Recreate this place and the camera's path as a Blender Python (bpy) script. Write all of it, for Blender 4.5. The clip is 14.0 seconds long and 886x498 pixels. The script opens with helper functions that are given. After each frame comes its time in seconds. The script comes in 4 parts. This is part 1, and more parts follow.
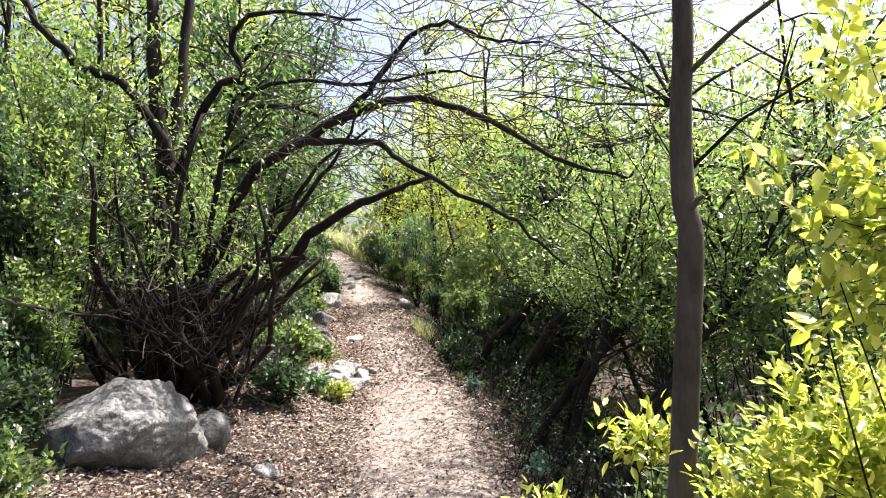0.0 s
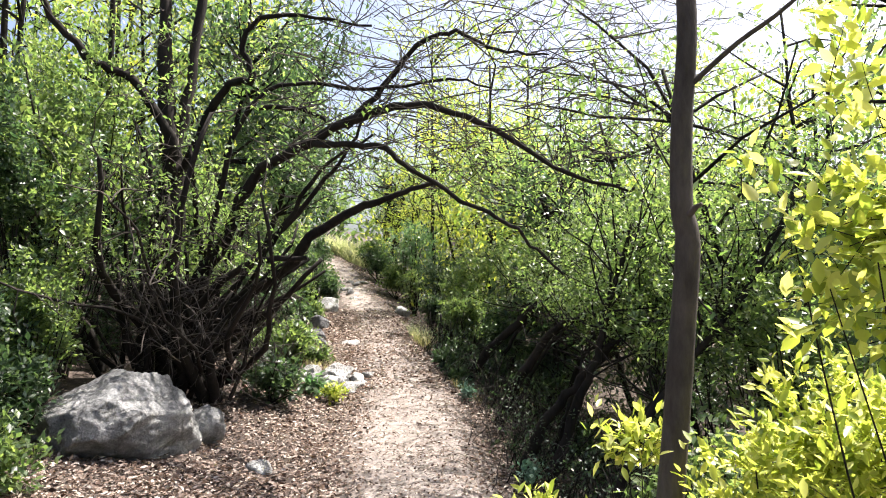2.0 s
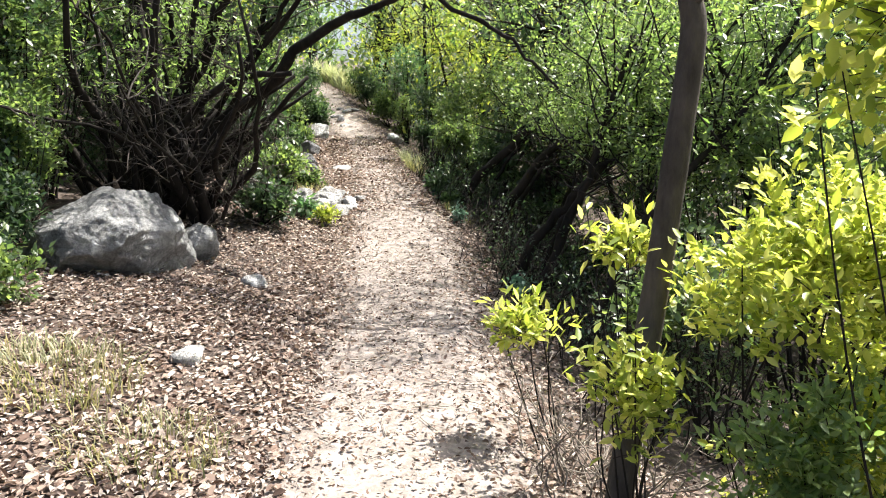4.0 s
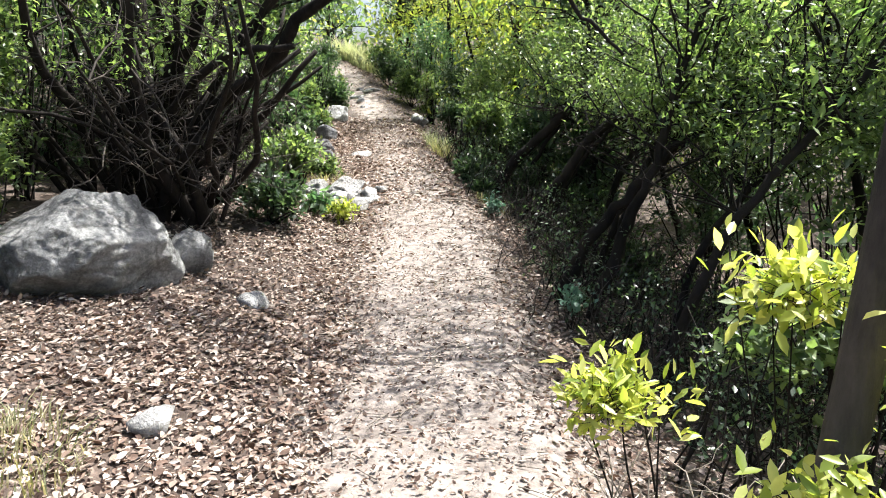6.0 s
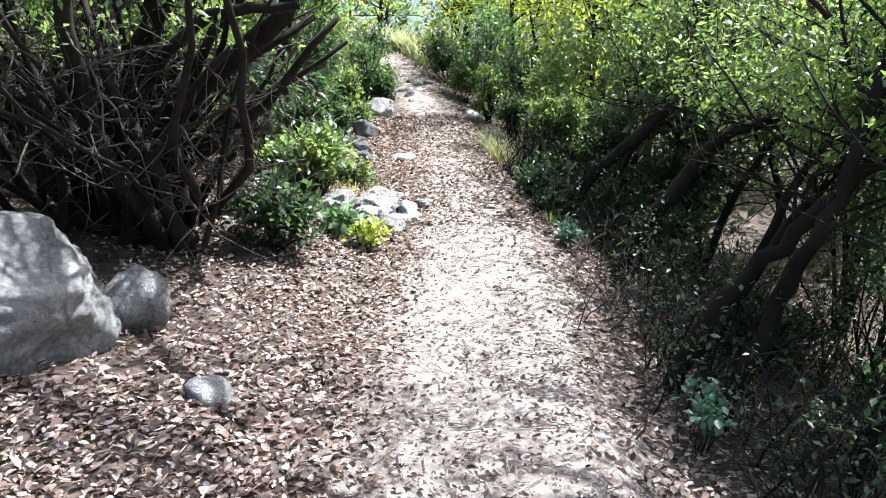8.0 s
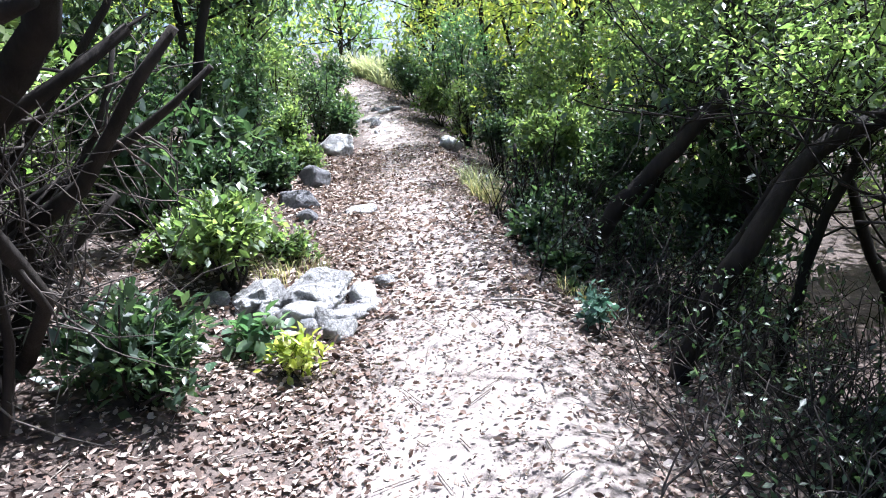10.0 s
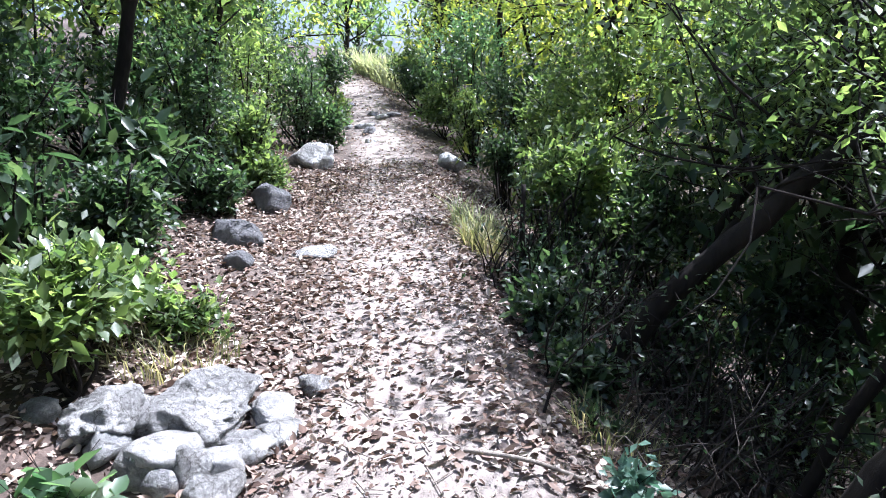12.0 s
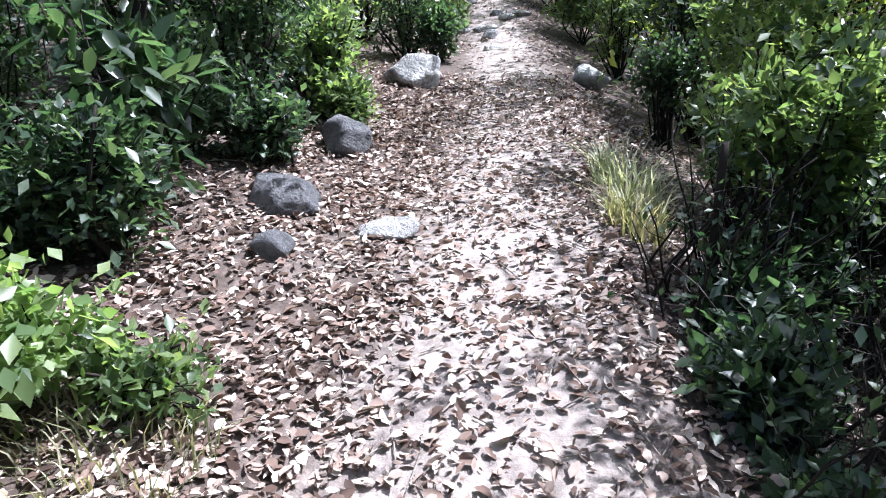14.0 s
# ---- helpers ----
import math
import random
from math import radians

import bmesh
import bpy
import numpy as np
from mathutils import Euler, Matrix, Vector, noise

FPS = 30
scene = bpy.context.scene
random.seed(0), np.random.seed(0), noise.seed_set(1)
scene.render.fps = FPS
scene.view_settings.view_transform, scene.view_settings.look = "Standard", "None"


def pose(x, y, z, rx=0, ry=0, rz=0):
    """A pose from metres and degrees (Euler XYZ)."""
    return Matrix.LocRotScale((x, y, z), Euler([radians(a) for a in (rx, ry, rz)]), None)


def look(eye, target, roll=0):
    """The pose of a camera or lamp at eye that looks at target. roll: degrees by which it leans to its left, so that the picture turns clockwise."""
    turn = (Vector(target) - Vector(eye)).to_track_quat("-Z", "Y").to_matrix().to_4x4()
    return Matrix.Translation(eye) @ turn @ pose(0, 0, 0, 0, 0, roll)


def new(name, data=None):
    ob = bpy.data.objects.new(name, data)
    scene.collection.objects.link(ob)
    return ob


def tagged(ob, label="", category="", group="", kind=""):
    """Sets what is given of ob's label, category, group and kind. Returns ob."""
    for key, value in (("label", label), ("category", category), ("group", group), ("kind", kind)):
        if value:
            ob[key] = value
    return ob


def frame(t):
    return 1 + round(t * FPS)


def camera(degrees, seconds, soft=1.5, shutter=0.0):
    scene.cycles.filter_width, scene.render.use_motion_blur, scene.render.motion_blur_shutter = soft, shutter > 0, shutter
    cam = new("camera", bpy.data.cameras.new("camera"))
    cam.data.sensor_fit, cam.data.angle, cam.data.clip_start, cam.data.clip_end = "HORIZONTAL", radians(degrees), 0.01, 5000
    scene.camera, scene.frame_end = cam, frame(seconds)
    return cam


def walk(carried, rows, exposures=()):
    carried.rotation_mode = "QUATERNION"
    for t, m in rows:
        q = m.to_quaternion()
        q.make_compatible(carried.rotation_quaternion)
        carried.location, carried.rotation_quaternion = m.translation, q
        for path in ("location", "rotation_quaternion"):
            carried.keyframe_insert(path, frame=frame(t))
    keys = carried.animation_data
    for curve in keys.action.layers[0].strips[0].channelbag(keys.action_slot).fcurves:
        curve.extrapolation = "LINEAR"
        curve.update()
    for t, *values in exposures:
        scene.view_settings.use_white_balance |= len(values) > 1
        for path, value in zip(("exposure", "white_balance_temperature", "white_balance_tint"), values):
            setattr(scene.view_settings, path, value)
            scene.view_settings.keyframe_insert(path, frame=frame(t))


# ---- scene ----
cam = camera(65.1, 14.0, soft=1.0)
PATH = [
    (0, (0.248, 0.202, 1.572), (0.189, 2.199, 1.661), -2.6),
    (0.5, (0.242, 0.199, 1.582), (0.168, 2.193, 1.718), -3.3),
    (1, (0.242, 0.195, 1.583), (0.151, 2.187, 1.74), -2.8),
    (1.5, (0.24, 0.204, 1.58), (0.139, 2.195, 1.736), -2.7),
    (2, (0.232, 0.139, 1.511), (0.178, 2.135, 1.634), -0.4),
    (2.5, (0.243, 0.137, 1.428), (0.237, 2.135, 1.329), -0.2),
    (2.7, (0.233, 0.14, 1.38), (0.188, 2.126, 1.152), -0.4),
    (4.8, (0.257, 0.503, 1.359), (0.243, 2.47, 1.0), -0.1),
    (5, (0.223, 0.629, 1.345), (0.238, 2.598, 0.99), -0.5),
    (5.5, (0.129, 0.873, 1.423), (0.111, 2.847, 1.098), 0.3),
    (5.8, (0.139, 1.109, 1.397), (0.01, 3.085, 1.115), -2.6),
    (6, (0.151, 1.311, 1.377), (0.037, 3.266, 0.968), -1.8),
    (6.5, (0.199, 1.697, 1.391), (0.014, 3.664, 1.081), -1.9),
    (7, (0.069, 2.159, 1.333), (-0.113, 4.122, 0.992), -0.2),
    (7.5, (0.002, 2.607, 1.294), (-0.262, 4.542, 0.865), 0.3),
    (8, (-0.015, 3.08, 1.346), (-0.269, 5.02, 0.931), -0.2),
    (8.2, (-0.067, 3.26, 1.353), (-0.232, 5.189, 0.851), 0.2),
    (8.3, (-0.098, 3.334, 1.354), (-0.17, 5.281, 0.903), 0.8),
    (8.5, (-0.133, 3.475, 1.36), (-0.104, 5.426, 0.921), 1.0),
    (9, (-0.106, 3.874, 1.286), (-0.092, 5.842, 0.926), -0.5),
    (9.2, (-0.11, 4.127, 1.304), (-0.244, 6.093, 0.965), -4.5),
    (11.3, (0.067, 6.135, 1.514), (-0.319, 8.052, 1.094), -4.8),
    (11.5, (0.015, 6.291, 1.484), (-0.331, 8.22, 1.088), -2.1),
    (12, (-0.035, 6.644, 1.542), (-0.3, 8.595, 1.192), -2.6),
    (12.5, (-0.017, 7.093, 1.549), (-0.548, 8.978, 1.142), -7.0),
    (13, (-0.061, 7.457, 1.516), (-0.672, 9.316, 1.102), -6.0),
    (13.2, (-0.117, 7.663, 1.519), (-0.827, 9.478, 1.074), -5.2),
    (13.5, (-0.151, 7.88, 1.572), (-0.728, 9.734, 1.093), -2.9),
    (14, (-0.279, 8.313, 1.6), (-0.897, 10.118, 1.0), -3.4),
]
walk(cam, [(t, look(eye, target, roll)) for t, eye, target, roll in PATH], exposures=[(0, 1.65, 6500, 16), (5, 1.65, 6350, 9), (7, 1.75, 6000, 11), (9, 1.95, 5500, 13), (11, 1.85, 5350, 18), (14, 1.7, 5350, 18)])

# ---- light ----
SUN_EL, SUN_AZ = radians(61), radians(55)        # azimuth from +y towards +x
world = bpy.data.worlds.new("sky")
scene.world = world
world.use_nodes = True
wn = world.node_tree.nodes
sky = wn.new("ShaderNodeTexSky")
sky.sky_type = "NISHITA"
sky.sun_disc = False
sky.sun_elevation, sky.sun_rotation = SUN_EL, SUN_AZ
sky.dust_density, sky.air_density, sky.ozone_density = 6.0, 1.0, 1.6
wn["Background"].inputs["Strength"].default_value = 0.095
world.node_tree.links.new(sky.outputs[0], wn["Background"].inputs["Color"])
sun = new("sun", bpy.data.lights.new("sun", "SUN"))
sun.data.energy, sun.data.angle, sun.data.color = 5.0, radians(0.5), (1.0, 0.96, 0.88)
sun_dir = Vector((math.sin(SUN_AZ) * math.cos(SUN_EL), math.cos(SUN_AZ) * math.cos(SUN_EL), math.sin(SUN_EL)))
sun.matrix_world = look(sun_dir * 60, (0, 0, 0))


# ---- materials ----
def material(name):
    m = bpy.data.materials.new(name)
    m.use_nodes = True
    return m, m.node_tree.nodes, m.node_tree.links, m.node_tree.nodes["Principled BSDF"]


def ramp(nodes, stops):
    r = nodes.new("ShaderNodeValToRGB")
    while len(r.color_ramp.elements) < len(stops):
        r.color_ramp.elements.new(0.5)
    for e, (p, c) in zip(r.color_ramp.elements, stops):
        e.position, e.color = p, (*c, 1)
    return r


def noise_tex(nodes, links, scale, detail=6, rough=0.6, coords=None):
    n = nodes.new("ShaderNodeTexNoise")
    n.inputs["Scale"].default_value, n.inputs["Detail"].default_value, n.inputs["Roughness"].default_value = scale, detail, rough
    if coords is not None:
        links.new(coords, n.inputs["Vector"])
    return n


def bump(nodes, links, height, bsdf, strength, distance):
    b = nodes.new("ShaderNodeBump")
    b.inputs["Strength"].default_value, b.inputs["Distance"].default_value = strength, distance
    links.new(height, b.inputs["Height"])
    links.new(b.outputs[0], bsdf.inputs["Normal"])


def leaf_material(name, stops, through_colour, share=0.45, rough=0.38, gloss=0.6):
    """Leaf: coloured by the leaf, with light coming through it."""
    m, n, l, p = material(name)
    geo = n.new("ShaderNodeNewGeometry")
    r = ramp(n, stops)
    l.new(geo.outputs["Random Per Island"], r.inputs[0])
    pos = noise_tex(n, l, 60, 2, 0.5, geo.outputs["Position"])
    mix = n.new("ShaderNodeMixRGB")
    mix.blend_type = "MULTIPLY"
    mix.inputs[0].default_value = 0.35
    l.new(r.outputs[0], mix.inputs[1])
    l.new(pos.outputs[0], mix.inputs[2])
    l.new(mix.outputs[0], p.inputs["Base Color"])
    p.inputs["Roughness"].default_value = rough
    p.inputs["Specular IOR Level"].default_value = gloss
    t = n.new("ShaderNodeBsdfTranslucent")
    tint = n.new("ShaderNodeMixRGB")
    tint.blend_type = "MULTIPLY"
    tint.inputs[0].default_value = 1
    l.new(r.outputs[0], tint.inputs[1])
    tint.inputs[2].default_value = (*through_colour, 1)
    l.new(tint.outputs[0], t.inputs["Color"])
    s = n.new("ShaderNodeMixShader")
    s.inputs[0].default_value = share
    l.new(p.outputs[0], s.inputs[1])
    l.new(t.outputs[0], s.inputs[2])
    l.new(s.outputs[0], n["Material Output"].inputs["Surface"])
    return m


def bark_material(name, dark, light, scale=14):
    m, n, l, p = material(name)
    tc = n.new("ShaderNodeTexCoord")
    mp = n.new("ShaderNodeMapping")
    mp.inputs["Scale"].default_value = (1, 1, 0.3)
    l.new(tc.outputs["Object"], mp.inputs["Vector"])
    a = noise_tex(n, l, scale, 8, 0.7, mp.outputs[0])
    b = noise_tex(n, l, 2.2, 3, 0.5, tc.outputs["Object"])
    mix = n.new("ShaderNodeMath")
    mix.operation = "ADD"
    l.new(a.outputs[0], mix.inputs[0])
    l.new(b.outputs[0], mix.inputs[1])
    half = n.new("ShaderNodeMath")
    half.operation = "MULTIPLY"
    half.inputs[1].default_value = 0.5
    l.new(mix.outputs[0], half.inputs[0])
    r = ramp(n, [(0.36, dark), (0.66, light)])
    l.new(half.outputs[0], r.inputs[0])
    l.new(r.outputs[0], p.inputs["Base Color"])
    p.inputs["Roughness"].default_value = 0.9
    p.inputs["Specular IOR Level"].default_value = 0.18
    bump(n, l, a.outputs[0], p, 0.9, 0.014)
    return m


def rock_material(name, dark, mid, light, crack_scale=3.0, crack_depth=0.6):
    m, n, l, p = material(name)
    tc = n.new("ShaderNodeTexCoord")
    a = noise_tex(n, l, 3.2, 9, 0.65, tc.outputs["Object"])
    fine = noise_tex(n, l, 38, 8, 0.75, tc.outputs["Object"])
    v = n.new("ShaderNodeTexVoronoi")
    v.feature = "DISTANCE_TO_EDGE"
    v.inputs["Scale"].default_value = crack_scale
    warp = n.new("ShaderNodeMixRGB")
    warp.inputs[0].default_value = 0.25
    l.new(tc.outputs["Object"], warp.inputs[1])
    l.new(a.outputs[1], warp.inputs[2])
    l.new(warp.outputs[0], v.inputs["Vector"])
    r = ramp(n, [(0.36, dark), (0.5, mid), (0.62, light)])
    add = n.new("ShaderNodeMixRGB")
    add.inputs[0].default_value = 0.4
    l.new(a.outputs[0], add.inputs[1])
    l.new(fine.outputs[0], add.inputs[2])
    l.new(add.outputs[0], r.inputs[0])
    crack = ramp(n, [(0.0, (0.35, 0.33, 0.3)), (0.035, (1, 1, 1))])
    l.new(v.outputs["Distance"], crack.inputs[0])
    mul = n.new("ShaderNodeMixRGB")
    mul.blend_type = "MULTIPLY"
    mul.inputs[0].default_value = crack_depth
    l.new(r.outputs[0], mul.inputs[1])
    l.new(crack.outputs[0], mul.inputs[2])
    l.new(mul.outputs[0], p.inputs["Base Color"])
    p.inputs["Roughness"].default_value = 0.8
    bump(n, l, add.outputs[0], p, 1.0, 0.11)
    return m


def ground_material():
    m, n, l, p = material("forest_soil")
    geo = n.new("ShaderNodeNewGeometry")
    wide = noise_tex(n, l, 1.3, 4, 0.6, geo.outputs["Position"])
    mid = noise_tex(n, l, 9, 6, 0.7, geo.outputs["Position"])
    v = n.new("ShaderNodeTexVoronoi")
    v.inputs["Scale"].default_value = 34
    l.new(geo.outputs["Position"], v.inputs["Vector"])
    soil = ramp(n, [(0.3, (0.026, 0.018, 0.014)), (0.5, (0.065, 0.046, 0.036)), (0.7, (0.15, 0.11, 0.09))])
    l.new(mid.outputs[0], soil.inputs[0])
    dust = ramp(n, [(0.3, (0.15, 0.125, 0.11)), (0.5, (0.26, 0.222, 0.196)), (0.72, (0.4, 0.36, 0.33))])
    l.new(mid.outputs[0], dust.inputs[0])
    worn = n.new("ShaderNodeAttribute")
    worn.attribute_name = "worn"
    edge = n.new("ShaderNodeMath")
    edge.operation = "MULTIPLY_ADD"
    edge.inputs[1].default_value = 0.9
    edge.inputs[2].default_value = -0.45
    l.new(wide.outputs[0], edge.inputs[0])
    tot = n.new("ShaderNodeMath")
    tot.operation = "ADD"
    tot.use_clamp = True
    l.new(worn.outputs["Fac"], tot.inputs[0])
    l.new(edge.outputs[0], tot.inputs[1])
    mix = n.new("ShaderNodeMixRGB")
    l.new(tot.outputs[0], mix.inputs[0])
    l.new(soil.outputs[0], mix.inputs[1])
    l.new(dust.outputs[0], mix.inputs[2])
    bits = n.new("ShaderNodeMixRGB")
    bits.blend_type = "MULTIPLY"
    bits.inputs[0].default_value = 0.3
    l.new(mix.outputs[0], bits.inputs[1])
    l.new(v.outputs["Distance"], bits.inputs[2])
    l.new(bits.outputs[0], p.inputs["Base Color"])
    p.inputs["Roughness"].default_value = 0.95
    bump(n, l, mid.outputs[0], p, 0.8, 0.03)
    return m


GREEN_DEEP = leaf_material("leaf_deep", [(0, (0.02, 0.04, 0.024)), (0.5, (0.036, 0.064, 0.036)), (1, (0.08, 0.115, 0.062))], (2.4, 2.6, 1.4), 0.4)
GREEN_MID = leaf_material("leaf_mid", [(0, (0.045, 0.08, 0.035)), (0.5, (0.085, 0.13, 0.055)), (1, (0.16, 0.21, 0.09))], (2.5, 2.5, 1.3), 0.45)
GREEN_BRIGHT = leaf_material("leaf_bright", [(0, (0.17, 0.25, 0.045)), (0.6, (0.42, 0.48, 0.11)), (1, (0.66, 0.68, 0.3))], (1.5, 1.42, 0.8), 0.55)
# Lit leaf tone: sunlight on the backdrop crowns is put into this colour.
GREEN_SUN = leaf_material("leaf_sunlit_tone", [(0, (0.11, 0.17, 0.045)), (0.6, (0.22, 0.28, 0.075)), (1, (0.36, 0.38, 0.12))], (2.3, 2.2, 0.9), 0.5)
GREEN_FRESH = leaf_material("leaf_fresh", [(0, (0.09, 0.15, 0.055)), (0.6, (0.16, 0.22, 0.09)), (1, (0.25, 0.31, 0.15))], (2.0, 2.2, 1.1), 0.45)
GREEN_GREY = leaf_material("leaf_grey", [(0, (0.05, 0.1, 0.06)), (0.6, (0.09, 0.15, 0.085)), (1, (0.15, 0.21, 0.12))], (1.9, 2.2, 1.2), 0.4)
GREEN_BLUE = leaf_material("leaf_blue", [(0, (0.06, 0.13, 0.09)), (1, (0.14, 0.23, 0.17))], (1.5, 1.8, 1.4), 0.3)
DRY = leaf_material("leaf_dry", [(0, (0.045, 0.028, 0.022)), (0.25, (0.17, 0.115, 0.09)), (0.55, (0.33, 0.255, 0.21)), (0.82, (0.5, 0.42, 0.36)), (1, (0.64, 0.57, 0.5))], (1.1, 0.95, 0.8), 0.12, 0.75, 0.15)
GRASS = leaf_material("grass_blade", [(0, (0.11, 0.14, 0.06)), (0.5, (0.25, 0.25, 0.14)), (1, (0.45, 0.41, 0.28))], (1.7, 1.6, 1), 0.4, 0.6)
STRAW = leaf_material("straw_blade", [(0, (0.24, 0.3, 0.17)), (1, (0.48, 0.5, 0.38))], (1.5, 1.4, 0.9), 0.45, 0.6)
BARK = bark_material("bark_dark", (0.007, 0.006, 0.005), (0.032, 0.026, 0.022))
BARK_GREY = bark_material("bark_grey", (0.03, 0.026, 0.023), (0.105, 0.09, 0.078), 22)
TWIG = bark_material("twig_pale", (0.12, 0.1, 0.08), (0.34, 0.3, 0.26), 30)
ROCK = rock_material("rock_grey", (0.085, 0.085, 0.088), (0.24, 0.24, 0.238), (0.5, 0.495, 0.485))
ROCK_PALE = rock_material("rock_pale", (0.14, 0.137, 0.132), (0.42, 0.413, 0.4), (0.7, 0.69, 0.675))
ROCK_CRAG = rock_material("rock_crag", (0.09, 0.088, 0.085), (0.3, 0.295, 0.285), (0.6, 0.59, 0.575), 9.0, 0.9)
ROCK_DARK = rock_material("rock_dark", (0.05, 0.05, 0.054), (0.12, 0.12, 0.125), (0.22, 0.22, 0.225))
SOIL = ground_material()


# ---- shape of the land ----
def along(y, stops):
    return np.interp(y, [s[0] for s in stops], [s[1] for s in stops])


TRAIL_X = [(-8, 0.1), (2, 0.0), (6, -0.25), (8.5, -0.45), (10, -0.75), (12, -1.15), (14, -1.55), (20, -3.2), (24, -5), (40, -12)]
TRAIL_Z = [(-30, -0.5), (-5, -0.12), (5, -0.1), (7, -0.03), (8, 0.1), (9.4, 0.36), (11.1, 0.64), (13.3, 0.9), (16, 1.25), (20, 2.1), (24, 3.0), (40, 5.5), (90, 9)]


def land(x, y):
    """Height of the ground: the trail, a bank on its left and a gully on its right."""
    x, y = np.asarray(x, float), np.asarray(y, float)
    d = x - along(y, TRAIL_X)
    z = along(y, TRAIL_Z) + 0.2 * np.clip(-0.5 - d, 0, 14)
    z = z - np.clip(along(y, [(8.4, 0.42), (9.6, 0.6), (14, 0.6), (18, 0.42)]) * (d - 0.5), 0, 1.3) + 0.12 * np.clip(d - 6, 0, 20)
    return z


def rough_land(x, y):
    z = land(x, y)
    wob = [0.035 * noise.noise(Vector((a * 1.1, b * 1.1, 3))) + 0.018 * noise.noise(Vector((a * 4.2, b * 4.2, 7))) for a, b in zip(np.ravel(x), np.ravel(y))]
    return z + np.reshape(wob, np.shape(z))


def clear_of_walk(p):
    """True where a leaf keeps out of the walker's way."""
    d = np.abs(p[:, 0] - along(p[:, 1], [(-2, 0.24), (2, 0.15), (4, -0.1), (6, 0.03), (8.5, -0.3), (9, -0.5)]))
    return ~((d < 0.38) & (p[:, 2] < 2.3) & (p[:, 1] > -1.5) & (p[:, 1] < 9.3) & (p[:, 2] > land(p[:, 0], p[:, 1]) + 0.12))


# ---- mesh makers ----
def mesh_from(name, verts, faces, mat, smooth=False):
    me = bpy.data.meshes.new(name)
    me.from_pydata(verts.tolist() if isinstance(verts, np.ndarray) else verts, [], faces)
    me.materials.append(mat)
    if smooth:
        me.polygons.foreach_set("use_smooth", [True] * len(me.polygons))
    me.update()
    return me


def leaf_mesh(name, centre, heading, normal, length, width, mat, fine=False, curl=1.0):
    """Many leaves at once: each folded along its midrib; fine ones have an oval outline and a drooping tip."""
    n = len(centre)
    h = heading / np.maximum(np.linalg.norm(heading, axis=1, keepdims=True), 1e-6)
    s = np.cross(h, normal)
    s /= np.maximum(np.linalg.norm(s, axis=1, keepdims=True), 1e-6)
    u = np.cross(s, h)
    L, W = np.reshape(length, (-1, 1)), np.reshape(width, (-1, 1))
    if fine:
        parts = [(0, 0, 0), (-0.42, 0.3, 0.1), (-0.38, 0.65, 0.1), (0, 1, -0.12), (0.38, 0.65, 0.1), (0.42, 0.3, 0.1)]
        quads = [(0, 3, 2, 1), (0, 5, 4, 3)]
    else:
        parts = [(0, 0, 0), (-0.5, 0.5, 0.12), (0, 1, -0.05), (0.5, 0.5, 0.12)]
        quads = [(0, 2, 1), (0, 3, 2)]
    k = len(parts)
    v = np.stack([centre + s * (a * W) + h * (b * L) + u * (c * W * curl) for a, b, c in parts], 1).reshape(-1, 3)
    base = (np.arange(n) * k)[:, None]
    loops = np.concatenate([base + np.array(q)[None] for q in quads], 1).reshape(-1)
    size = len(quads[0])
    me = bpy.data.meshes.new(name)
    me.vertices.add(len(v))
    me.vertices.foreach_set("co", v.astype(np.float32).ravel())
    me.loops.add(len(loops))
    me.loops.foreach_set("vertex_index", loops.astype(np.int32))
    me.polygons.add(n * len(quads))
    me.polygons.foreach_set("loop_start", np.arange(0, len(loops), size, dtype=np.int32))
    me.materials.append(mat)
    me.update(calc_edges=True)
    return me


class Wood:
    """Gathers stems and twigs as tapered tubes for one mesh."""

    def __init__(self):
        self.v, self.f, self.n = [], [], 0

    def tube(self, pts, r0, r1, sides=6, wobble=0.0, rng=None):
        pts = np.array(pts, float)
        m = len(pts)
        tan = np.gradient(pts, axis=0)
        tan /= np.maximum(np.linalg.norm(tan, axis=1, keepdims=True), 1e-6)
        ref = np.array([0.31, 0.87, 0.38])
        a = np.cross(tan, ref)
        a /= np.maximum(np.linalg.norm(a, axis=1, keepdims=True), 1e-6)
        b = np.cross(tan, a)
        r = np.linspace(r0, r1, m)
        if wobble and rng is not None:
            r = r * (1 + rng.uniform(-wobble, wobble, m))
        ang = np.linspace(0, 2 * np.pi, sides, endpoint=False)
        ring = pts[:, None] + r[:, None, None] * (np.cos(ang)[None, :, None] * a[:, None] + np.sin(ang)[None, :, None] * b[:, None])
        self.v.append(ring.reshape(-1, 3))
        o = self.n
        for i in range(m - 1):
            for j in range(sides):
                k = (j + 1) % sides
                self.f.append((o + i * sides + j, o + i * sides + k, o + (i + 1) * sides + k, o + (i + 1) * sides + j))
        self.f.append(tuple(o + (m - 1) * sides + j for j in range(sides)))
        self.n += m * sides

    def mesh(self, name, mat):
        return mesh_from(name, np.concatenate(self.v), self.f, mat, True)


